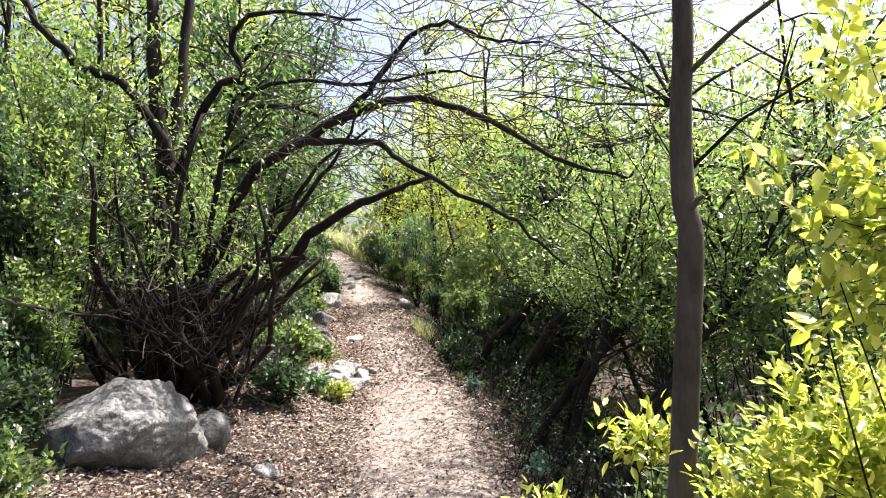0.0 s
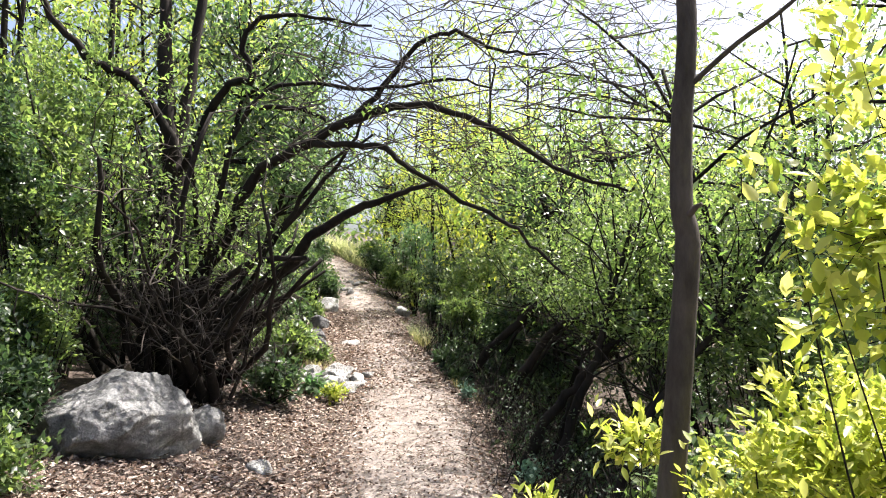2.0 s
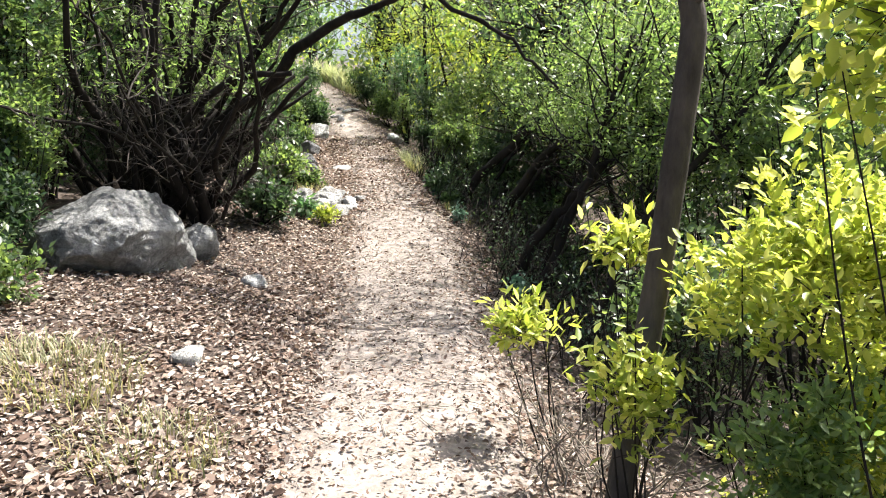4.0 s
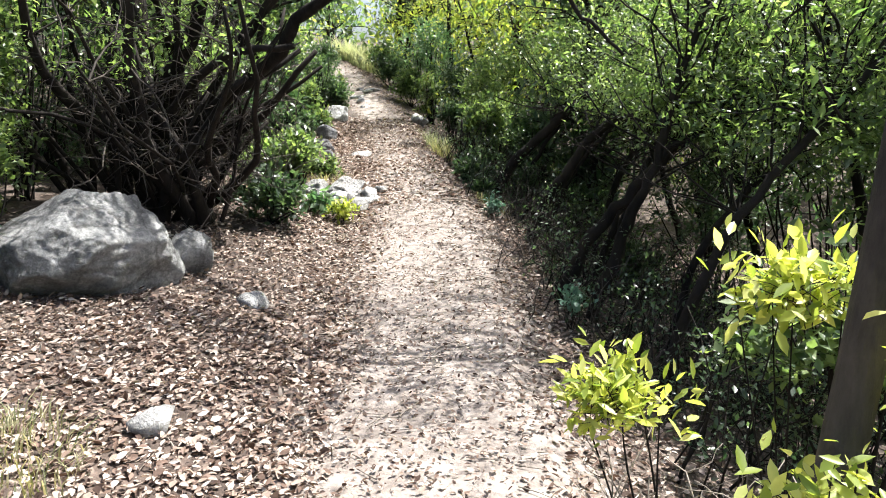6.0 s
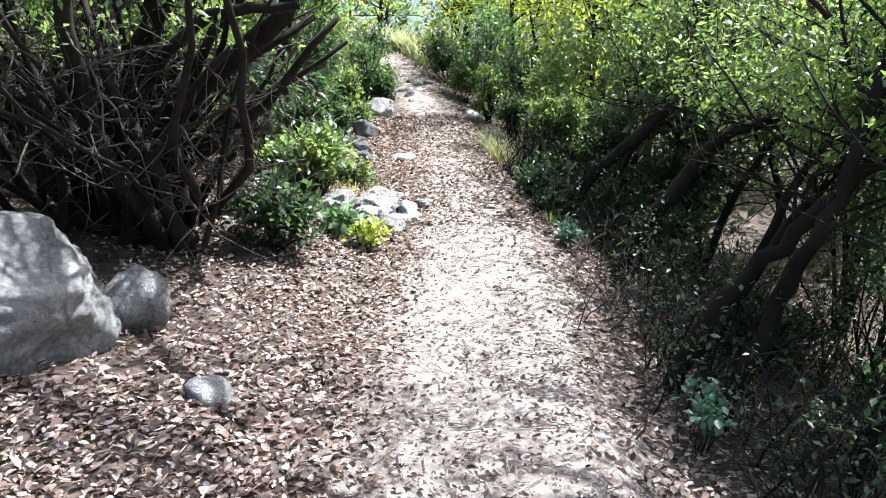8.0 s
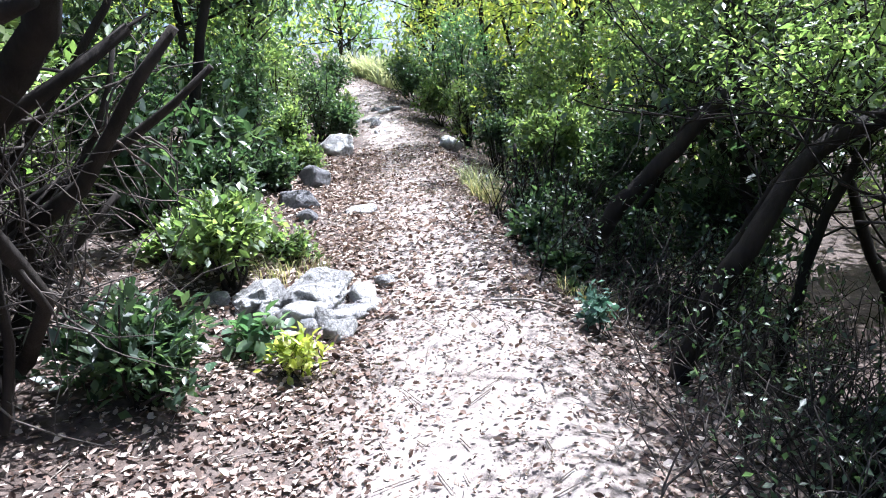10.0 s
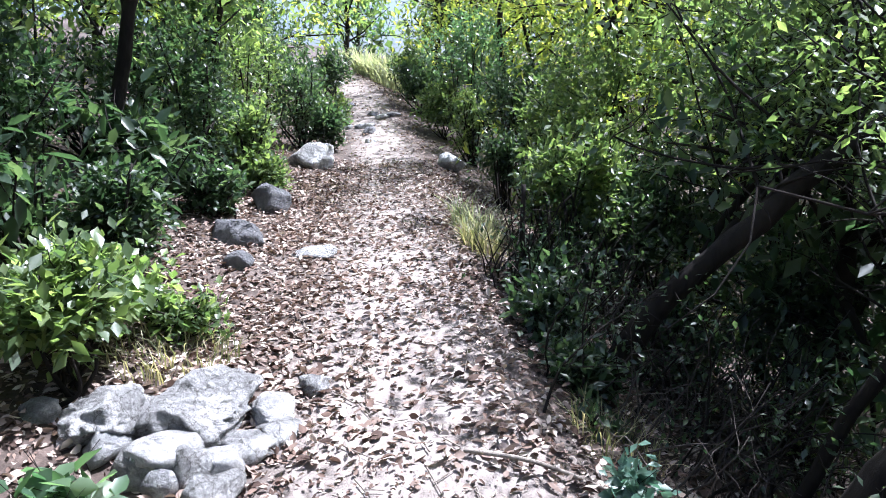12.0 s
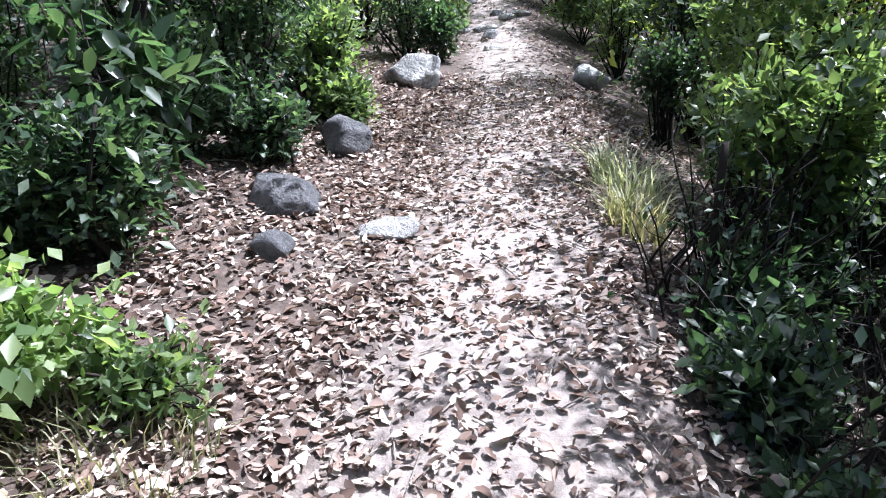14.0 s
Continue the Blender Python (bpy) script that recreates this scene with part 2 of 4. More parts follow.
def smooth_line(pts, steps, rng=None, jitter=0.0):
    """A rounder line through the given points."""
    pts = np.array(pts, float)
    ext = np.vstack([2 * pts[0] - pts[1], pts, 2 * pts[-1] - pts[-2]])
    out = []
    for i in range(len(pts) - 1):
        p0, p1, p2, p3 = ext[i:i + 4]
        for t in np.linspace(0, 1, steps, endpoint=False):
            out.append(0.5 * (2 * p1 + (p2 - p0) * t + (2 * p0 - 5 * p1 + 4 * p2 - p3) * t * t + (3 * p1 - p0 - 3 * p2 + p3) * t ** 3))
    out.append(pts[-1])
    out = np.array(out)
    if rng is not None and jitter:
        out[1:-1] += rng.normal(0, jitter, out[1:-1].shape)
    return out


def wander(rng, start, way, length, steps, bend=0.25, lift=0.0):
    """A crooked line from start."""
    p, w = np.array(start, float), np.array(way, float)
    w /= np.linalg.norm(w)
    out = [p.copy()]
    for _ in range(steps):
        w = w + rng.normal(0, bend, 3) + np.array([0, 0, lift])
        w /= np.linalg.norm(w)
        p = p + w * (length / steps)
        out.append(p.copy())
    return np.array(out)


def thing(name, at, label, category, group=""):
    e = new(name)
    e.location = at
    e.empty_display_size = 0.1
    return tagged(e, label, category, group)


def part(owner, name, me, kind=""):
    ob = new(name, me)
    ob.parent = owner
    ob.matrix_parent_inverse = Matrix.Translation(owner.location).inverted()
    if kind:
        ob["kind"] = kind
    return ob


def leaves_round(rng, tips, ways, per, length, spread, droop=0.0):
    """Leaf centres, headings, normals and lengths in sprays round twig tips."""
    n = len(tips) * per
    c = np.repeat(tips, per, 0)
    w = np.repeat(ways, per, 0)
    back = rng.uniform(0, 1, (n, 1))
    c = c - w * back * spread + rng.normal(0, spread * 0.22, (n, 3))
    side = rng.normal(0, 1, (n, 3))
    h = w * 0.6 + side * 0.75
    h[:, 2] += 0.1 - droop
    nor = rng.normal(0, 0.45, (n, 3)) + np.array([0, 0, 1.0])
    return c, h, nor, length * rng.uniform(0.6, 1.25, n)


def shrub(name, base, centre, radii, clumps, per, length, mat, label, category="shrub", seed=1, ratio=0.45, fine=False, stems=9,
          droop=0.0, hollow=0.35, group="", bark=None, stem_r=0.012, spread=None, lean=(0, 0, 0)):
    """A shrub: stems from the base to sprays of leaves in an uneven crown."""
    rng = np.random.default_rng(seed)
    base, centre, radii = np.array([*base, 0], float), np.array(centre, float), np.array(radii, float)
    base[2] = float(land(base[0], base[1])) - 0.03
    if not fine:
        clumps = int(clumps * 1.25)
    d = rng.normal(0, 1, (clumps * 6, 3))
    d /= np.linalg.norm(d, axis=1, keepdims=True)
    rad = rng.uniform(hollow ** 3, 1, (len(d), 1)) ** (1 / 3)
    lump = np.array([0.8 + 0.42 * noise.noise(Vector(v * 2.1) + Vector((seed, 0, 0))) for v in d])[:, None]
    tips = centre + d * rad * lump * radii
    gap = np.array([noise.noise(Vector(t * (1.6 / max(radii.max(), 0.3))) + Vector((0, seed * 3.1, 0))) for t in tips])
    ok = (gap > -0.3) & (tips[:, 2] > land(tips[:, 0], tips[:, 1]) + 0.03) & clear_of_walk(tips)
    tips, d = tips[ok][:clumps], d[ok][:clumps]
    ways = d + np.array([0, 0, 0.35]) + rng.normal(0, 0.3, d.shape)
    ways /= np.linalg.norm(ways, axis=1, keepdims=True)
    if not fine:
        length, ratio = length * 1.35, ratio * 1.15
    spread = spread or length * 2.2
    c, h, nor, ln = leaves_round(rng, tips, ways, per, length, spread, droop)
    keep = clear_of_walk(c) & (c[:, 2] > land(c[:, 0], c[:, 1]) + 0.01)
    owner = thing(name, base, label, category, group)
    w = Wood()
    for i in range(stems):
        t = tips[rng.integers(len(tips))]
        mid = base * 0.5 + t * 0.5 + rng.normal(0, 0.12, 3) * radii
        w.tube(smooth_line([base + rng.normal(0, 0.04, 3) * (1, 1, 0), mid, t], 4), stem_r, stem_r * 0.35, 5)
    for i in rng.choice(len(tips), min(len(tips), 36), replace=False):
        w.tube([tips[i] - ways[i] * spread * 1.4 + rng.normal(0, 0.02, 3), tips[i] - ways[i] * spread * 0.5, tips[i]], stem_r * 0.35, stem_r * 0.15, 3)
    part(owner, "stems", w.mesh("stems", bark or BARK))
    part(owner, "leaves", leaf_mesh("leaves", c[keep], h[keep], nor[keep], ln[keep], ln[keep] * ratio, mat, fine), "stuff")
    return owner


def tree(name, base, height, crown, clumps, per, length, mat, label, seed, trunk_r=0.09, fine=False, ratio=0.4, bark=None, low=0.25, tilt=(0, 0), group="wood trees", droop=0.1):
    """A tree: a tapered trunk, limbs that fork, and a crown of leaf sprays on them."""
    rng = np.random.default_rng(seed)
    base = np.array([base[0], base[1], float(land(base[0], base[1])) - 0.1])
    top = base + np.array([tilt[0], tilt[1], height])
    trunk = smooth_line([base, base * 0.6 + top * 0.4 + rng.normal(0, 0.1, 3) * (1, 1, 0), top], 6, rng, 0.015)
    owner = thing(name, base, label, "tree", group)
    w = Wood()
    w.tube(trunk, trunk_r, trunk_r * 0.3, 8, 0.1, rng)
    tips, ways = [], []
    for i in range(22):
        k = rng.uniform(low, 1)
        s = trunk[int(k * (len(trunk) - 1))]
        a = rng.uniform(0, 2 * np.pi)
        way = np.array([math.cos(a), math.sin(a), rng.uniform(0.1, 0.9)])
        limb = wander(rng, s, way, crown * rng.uniform(0.6, 1.1), 6, 0.22, 0.03)
        w.tube(limb[::2], trunk_r * 0.35, trunk_r * 0.1, 4)
        for j in range(max(2, clumps // 22)):
            q = limb[rng.integers(2, 7)]
            wy = rng.normal(0, 1, 3) + np.array([0, 0, 0.2])
            tw = wander(rng, q, wy, crown * rng.uniform(0.15, 0.5), 3, 0.3, 0.0)
            if j % 6 == 0:
                w.tube(tw, trunk_r * 0.08, trunk_r * 0.03, 3)
            tips.append(tw[-1])
            ways.append(tw[-1] - tw[-2])
    tips, ways = np.array(tips), np.array(ways)
    ways /= np.linalg.norm(ways, axis=1, keepdims=True)
    c, h, nor, ln = leaves_round(rng, tips, ways, per, length, length * 3.2, droop)
    keep = clear_of_walk(c)
    part(owner, "trunk", w.mesh("trunk", bark or BARK))
    part(owner, "leaves", leaf_mesh("leaves", c[keep], h[keep], nor[keep], ln[keep], ln[keep] * ratio, mat, fine), "stuff")
    return owner


def grass_tuft(name, at, radius, height, blades, mat, label, seed, wide=0.008, group="grass tufts"):
    rng = np.random.default_rng(seed)
    v, f = [], []
    for i in range(blades):
        a, r = rng.uniform(0, 6.283), radius * math.sqrt(rng.uniform())
        p = np.array([at[0] + r * math.cos(a) * 1.0, at[1] + r * math.sin(a), 0])
        p[2] = float(land(p[0], p[1])) - 0.01
        o = rng.normal(0, 0.35, 3) + np.array([math.cos(a), math.sin(a), 0]) * 0.3
        hgt = height * rng.uniform(0.45, 1.1)
        side = np.array([-o[1], o[0], 0]) / max(1e-3, math.hypot(o[0], o[1])) * wide
        k = len(v)
        for t, wd in ((0, 1), (0.5, 0.8), (0.85, 0.45)):
            q = p + np.array([o[0] * t * t * hgt, o[1] * t * t * hgt, hgt * (t - 0.25 * t * t)])
            v += [q - side * wd, q + side * wd]
        v.append(p + np.array([o[0] * hgt, o[1] * hgt, hgt * 0.72]))
        f += [(k, k + 1, k + 3, k + 2), (k + 2, k + 3, k + 5, k + 4), (k + 4, k + 5, k + 6)]
    ob = new(name, mesh_from(name, np.array(v), f, mat))
    return tagged(ob, label, "grass", group, "stuff")


def rock(name, at, radii, mat, label, seed, turn=0.0, detail=4, jag=0.28, sink=0.35, flat=0.0):
    """A weathered stone, partly sunk into the ground."""
    bm = bmesh.new()
    bmesh.ops.create_icosphere(bm, subdivisions=detail, radius=1)
    off = Vector((seed * 3.7, seed * 1.3, seed * 0.7))
    rng = np.random.default_rng(seed)
    cuts = [(Vector(rng.normal(0, 1, 3)).normalized(), rng.uniform(0.55, 0.85)) for _ in range(13)]
    for v in bm.verts:
        c = v.co.normalized()
        p = c * min([1.0] + [dist / c.dot(nrm) for nrm, dist in cuts if c.dot(nrm) > 0.2])
        worn = noise.ridged_multi_fractal(p * 2.2 + off, 0.9, 2.1, 4, 1.0, 2.0) - 1
        p = p * (1.05 + jag * (0.22 * worn + 0.35 * noise.noise(p * 1.6 + off) + 0.1 * noise.noise(p * 9 + off)))
        if flat:
            p.z = min(p.z, 1 - flat + 0.05 * noise.noise(p * 4 + off))
        v.co = Vector((p.x * radii[0], p.y * radii[1], p.z * radii[2]))
    me = bpy.data.meshes.new(name)
    bm.to_mesh(me)
    bm.free()
    me.materials.append(mat)
    me.polygons.foreach_set("use_smooth", [True] * len(me.polygons))
    ob = new(name, me)
    ob.matrix_world = pose(at[0], at[1], float(land(at[0], at[1])) + radii[2] * (1 - 2 * sink), 0, 0, turn)
    return tagged(ob, label, "rock")


# ---- ground ----
def build_ground():
    xs = np.concatenate([[-400, -150, -70, -40, -25, -18], np.arange(-14, -4, 0.7), np.arange(-4, 3, 0.09), np.arange(3, 14, 0.7), [18, 25, 40, 70, 150, 400]])
    ys = np.concatenate([[-400, -150, -60, -30, -15, -8], np.arange(-5, 2, 0.5), np.arange(2, 15, 0.11), np.arange(15, 34, 0.45), [40, 60, 90, 150, 400]])
    X, Y = np.meshgrid(xs, ys)
    Z = rough_land(X, Y)
    v = np.stack([X.ravel(), Y.ravel(), Z.ravel()], 1)
    nx = len(xs)
    f = [(j * nx + i, j * nx + i + 1, (j + 1) * nx + i + 1, (j + 1) * nx + i) for j in range(len(ys) - 1) for i in range(nx - 1)]
    me = mesh_from("ground", v, f, SOIL, True)
    d = np.abs(v[:, 0] - along(v[:, 1], TRAIL_X) - along(v[:, 1], [(0, 0.1), (6, 0.12), (9, 0.05), (24, 0)]))
    half = along(v[:, 1], [(2, 0.72), (8, 0.7), (10, 0.52), (14, 0.45), (18, 0.36), (24, 0.4)])
    worn = np.clip(1.15 - (d / half) ** 2 * 0.8, 0, 1) * (v[:, 1] > -6) * (v[:, 1] < 32)
    att = me.attributes.new("worn", "FLOAT", "POINT")
    att.data.foreach_set("value", worn.astype(np.float32))
    return tagged(new("ground", me), "dusty trail of pale earth between brown leaf-strewn banks", "ground", kind="structure")


build_ground()


def build_litter():
    rng = np.random.default_rng(11)
    n = 125000
    y = rng.uniform(2.2, 15, n)
    y = np.where(rng.uniform(size=n) < 0.12, rng.uniform(15, 25, n), y)
    d = rng.normal(-0.25, 1.35, n)
    near_bank = rng.uniform(size=n) < 0.1
    y = np.where(near_bank, rng.uniform(2.4, 5.6, n), y)
    d = np.where(near_bank, rng.uniform(-3.0, -0.4, n), d)
    x = along(y, TRAIL_X) + d
    on = np.abs(d - 0.1 + rng.normal(0, 0.13, n)) < 0.55
    patch = np.array([noise.noise(Vector((a * 1.3, b * 1.3, 9))) + 0.5 * noise.noise(Vector((a * 3.7, b * 3.7, 2))) for a, b in zip(x, y)])
    thin = (on & (y < 9)) | (np.abs(d + 0.05 + rng.normal(0, 0.12, n)) < 0.36)
    keep = rng.uniform(size=n) < np.where(thin, 0.45, np.where(d > 1.6, 0.4, 1.0)) * np.clip(0.95 + patch, np.where(thin, 0.25, 0.6), 1)
    x, y, d, thin = x[keep], y[keep], d[keep], thin[keep]
    n = len(x)
    z = rough_land(x, y) + rng.uniform(0.003, 0.026, n)
    c = np.stack([x, y, z], 1)
    h = rng.normal(0, 1, (n, 3)) * (1, 1, 0.3)
    nor = rng.normal(0, 0.42, (n, 3)) + (0, 0, 1)
    ln = rng.uniform(0.022, 0.066, n) * rng.uniform(0.75, 1.15, n) * np.where(thin & (y < 9), 0.62, np.where(y < 8.5, 0.9, 1.0))
    wd = ln * rng.uniform(0.35, 0.75, n)
    near = (y < 11.5) & (d < 1.3) & (d > -2.6)
    for sel, fine in ((near, True), (~near, False)):
        ob = new("leaf_litter", leaf_mesh("leaf_litter", c[sel], h[sel], nor[sel], ln[sel], wd[sel], DRY, fine, rng.uniform(-1.0, 2.6, (sel.sum(), 1))))
        tagged(ob, "dry brown and tan fallen leaves scattered over the trail", "leaf litter", kind="stuff")
    # twigs and chips among the leaves
    w = Wood()
    for i in range(900):
        yy = rng.uniform(3, 14)
        xx = along(yy, TRAIL_X) + rng.normal(0, 1.3)
        a = rng.uniform(0, 6.283)
        s = rng.uniform(0.05, 0.22)
        pts = [(xx + s * k * math.cos(a), yy + s * k * math.sin(a)) for k in (0, 0.5, 1)]
        w.tube([(px, py, float(rough_land(px, py)) + 0.012) for px, py in pts], 0.004, 0.002, 4)
    tagged(new("fallen_twigs", w.mesh("fallen_twigs", TWIG)), "small pale dead twigs lying on the earth", "twigs", kind="stuff")


build_litter()

# ---- stones ----
BREAKS = [((-0.45, -0.35, 0.82), 0.62), ((0.62, -0.3, 0.72), 0.66), ((0.25, -0.96, 0.12), 0.72), ((-0.55, -0.83, 0.05), 0.74), ((0.75, -0.6, -0.28), 0.62), ((0.95, 0.2, 0.2), 0.82), ((-0.98, 0.1, 0.15), 0.86),
          ((0.1, 0.25, 0.96), 0.74), ((0.2, -0.72, -0.66), 0.56), ((0.15, -0.6, 0.78), 0.78), ((0.7, 0.6, 0.4), 0.74), ((-0.7, 0.5, 0.5), 0.78), ((0.55, -0.8, 0.3), 0.76)]


def build_boulder(at, radii, turn):
    """A boulder broken along flat faces, with worn pits and clefts."""
    bm = bmesh.new()
    bmesh.ops.create_icosphere(bm, subdivisions=6, radius=1)
    cuts = [(Vector(nrm).normalized(), dist) for nrm, dist in BREAKS]
    for v in bm.verts:
        c = v.co.normalized()
        far = min([1.0] + [dist / c.dot(nrm) for nrm, dist in cuts if c.dot(nrm) > 0.2])
        p = c * far
        worn = noise.ridged_multi_fractal(p * 2.3 + Vector((3, 1, 5)), 0.9, 2.1, 5, 1.0, 2.0)
        fine = noise.fractal(p * 9, 0.7, 2.1, 4)
        p = p * (0.93 + 0.07 * worn + 0.022 * fine + 0.06 * noise.noise(p * 1.7))
        v.co = Vector((p.x * radii[0], p.y * radii[1], p.z * radii[2]))
    me = bpy.data.meshes.new("boulder")
    bm.to_mesh(me)
    bm.free()
    me.materials.append(ROCK)
    me.polygons.foreach_set("use_smooth", [True] * len(me.polygons))
    ob = new("boulder", me)
    ob.matrix_world = pose(at[0], at[1], float(land(*at)) + 0.16, 0, 0, turn)
    return tagged(ob, "large weathered grey limestone boulder half sunk in the bank", "rock")


build_boulder((-2.55, 5.78), (0.68, 0.74, 0.56), 6)
rock("stone", (-2.08, 6.3), (0.19, 0.17, 0.2), ROCK, "grey stone leaning against the boulder", 7, 30, 4, 0.45, 0.2)
rock("stone", (-1.42, 5.78), (0.11, 0.09, 0.08), ROCK_PALE, "small pale stone among fallen leaves", 9, 10, 3)
rock("stone", (-1.3, 4.05), (0.12, 0.1, 0.07), ROCK_PALE, "small pale stone beside the grass", 12, 60, 3)
rock("stone_slab", (-2.18, 11.36), (0.27, 0.2, 0.13), ROCK_DARK, "flat grey stone slab tilted on the bank", 15, -15, 4, 0.16, 0.3, 0.35)
rock("stone", (-1.93, 10.85), (0.11, 0.1, 0.08), ROCK_DARK, "small grey stone at the trail's edge", 17, 0, 3)
rock("stone", (-1.58, 11.28), (0.17, 0.12, 0.07), ROCK_PALE, "flat pale stone on the trail", 21, 8, 4, 0.2, 0.35, 0.3)
rock("stone", (-2.55, 14.5), (0.3, 0.22, 0.2), ROCK_PALE, "white limestone block beside the trail", 23, 12, 4, 0.3, 0.3)
rock("stone", (-2.27, 12.4), (0.2, 0.17, 0.17), ROCK_DARK, "dark grey stone in the bank", 26, 0, 4)
rock("stone", (-2.85, 13.4), (0.28, 0.2, 0.24), ROCK_DARK, "dark grey stone in the bank above the trail", 29, 40, 4)
rock("stone", (-1.12, 15.5), (0.24, 0.2, 0.16), ROCK_PALE, "pale stone at the trail's edge under shrubs", 31, 0, 4)
rock("outcrop", (-1.43, 9.2), (0.26, 0.2, 0.16), ROCK_CRAG, "jagged pale limestone outcrop beside the trail", 33, 25, 5, 0.7, 0.38)
rock("outcrop", (-1.75, 9.02), (0.2, 0.17, 0.13), ROCK_CRAG, "pale limestone ledge in the bank", 36, -20, 5, 0.6, 0.38)
rock("stone", (-1.22, 8.95), (0.13, 0.1, 0.07), ROCK_PALE, "pale flat stone at the foot of the outcrop", 38, 0, 3)
rock("stone", (-1.16, 9.3), (0.12, 0.1, 0.08), ROCK_PALE, "broken pale stone at the outcrop", 43, 70, 4, 0.4)
rock("stone", (-1.45, 8.88), (0.17, 0.14, 0.1), ROCK_PALE, "angular pale stone at the outcrop", 45, 20, 4, 0.4)
rock("stone", (-2.2, 9.72), (0.15, 0.12, 0.12), ROCK, "grey stone between low green plants", 41, 0, 3)
for k in range(16):
    rr = np.random.default_rng(900 + k)
    rock("stone", (-1.42 + rr.normal(0, 0.26), 9.08 + rr.normal(0, 0.2)), tuple(rr.uniform(0.05, 0.13, 3) * (1.2, 1, 0.9)), (ROCK_CRAG, ROCK, ROCK_CRAG)[k % 3], "broken angular pale stone of the outcrop", 910 + k, rr.uniform(0, 90), 3, 0.8, 0.4)
for k in range(9):
    rr = np.random.default_rng(940 + k)
    sy = rr.uniform(14.2, 22.5)
    rock("stone", (float(along(sy, TRAIL_X)) + rr.normal(0, 0.35), sy), tuple(rr.uniform(0.08, 0.2, 3) * (1.3, 1, 0.55)), (ROCK_PALE, ROCK, ROCK_DARK)[k % 3], "flat stone set in the steep trail", 950 + k, rr.uniform(0, 90), 3, 0.4, 0.42)

# ---- the old tree with many stems that arches over the trail ----
BOUGHS = {
    "a": ([(-2.85, 7.7, 0.4), (-2.77, 7.6, 1.07), (-2.04, 7.3, 1.47), (-1.51, 7.1, 1.79), (-1.2, 6.9, 2.1), (-0.69, 6.7, 2.33), (-0.35, 6.5, 2.42), (0, 6.4, 2.51)], 0.085, 0.02),
    "b": ([(-2.95, 7.8, 0.4), (-2.8, 7.7, 1.3), (-2.17, 7.2, 2.11), (-1.82, 6.9, 2.63), (-1.18, 6.6, 2.95), (-0.56, 6.4, 3.16), (-0.09, 6.3, 3.19), (0.54, 6.1, 2.91), (1.13, 6, 2.5), (1.64, 6, 2.35)], 0.075, 0.012),
    "c": ([(-1.18, 6.6, 2.93), (-0.78, 6.4, 2.86), (-0.44, 6.3, 2.79), (-0.21, 6.2, 2.6), (0.32, 6.1, 2.26), (0.64, 6, 2.07), (0.86, 6, 1.85), (1.08, 6, 1.65)], 0.034, 0.01),
    "d": ([(-0.84, 6.5, 3.05), (-0.51, 6.5, 3.4), (-0.18, 6.4, 3.77), (0.19, 6.3, 3.86), (0.58, 6.2, 3.65), (1.01, 6.1, 3.57)], 0.035, 0.008),
    "e": ([(-3.05, 7.9, 0.35), (-3.03, 7.8, 1.81), (-2.99, 7.8, 2.75), (-3.16, 7.9, 3.94), (-3.22, 8, 5.4)], 0.17, 0.06),
    "f": ([(-3.35, 7.8, 0.4), (-3.2, 7.8, 1.8), (-3.09, 7.9, 2.96), (-2.91, 8, 3.95), (-2.81, 8.2, 5.6)], 0.1, 0.05),
    "g": ([(-2.9, 7.8, 2.9), (-2.31, 7.4, 3.69), (-1.93, 7.2, 3.73), (-2.02, 7.1, 4.06), (-1.8, 7, 4.3), (-1.29, 6.8, 4.24), (-0.61, 6.6, 4.05)], 0.05, 0.012),
    "h": ([(-3.0, 7.7, 2.8), (-2.91, 7.5, 3.2), (-3.28, 7.4, 3.8), (-3.59, 7.2, 3.94), (-3.88, 7, 4.27), (-4.09, 6.8, 4.7)], 0.06, 0.03),
    "i": ([(-2.4, 7.3, 1.9), (-2.07, 7, 3.05), (-1.57, 6.9, 3.57), (-0.62, 6.5, 3.4), (0.12, 6.3, 3.42), (0.51, 6.2, 3.31)], 0.03, 0.008),
    "j": ([(-1.83, 7, 3.38), (-1.27, 6.8, 3.29), (-0.93, 6.7, 3.04)], 0.03, 0.015),
    "k": ([(-2.7, 7.6, 0.5), (-2.38, 7.4, 1.3), (-1.73, 7.3, 2.04), (-1.21, 7.2, 2.76), (-0.65, 7, 3.09)], 0.045, 0.012),
    "l": ([(-2.6, 7.5, 0.6), (-2.13, 7.4, 1.64), (-1.38, 7.4, 2.5), (-0.99, 7.3, 2.94), (-0.72, 7.2, 3.43)], 0.04, 0.012),
    "m": ([(-2.95, 7.6, 0.5), (-2.91, 7.5, 0.96), (-1.99, 7, 1.75), (-1.27, 6.8, 1.85)], 0.06, 0.025),
}


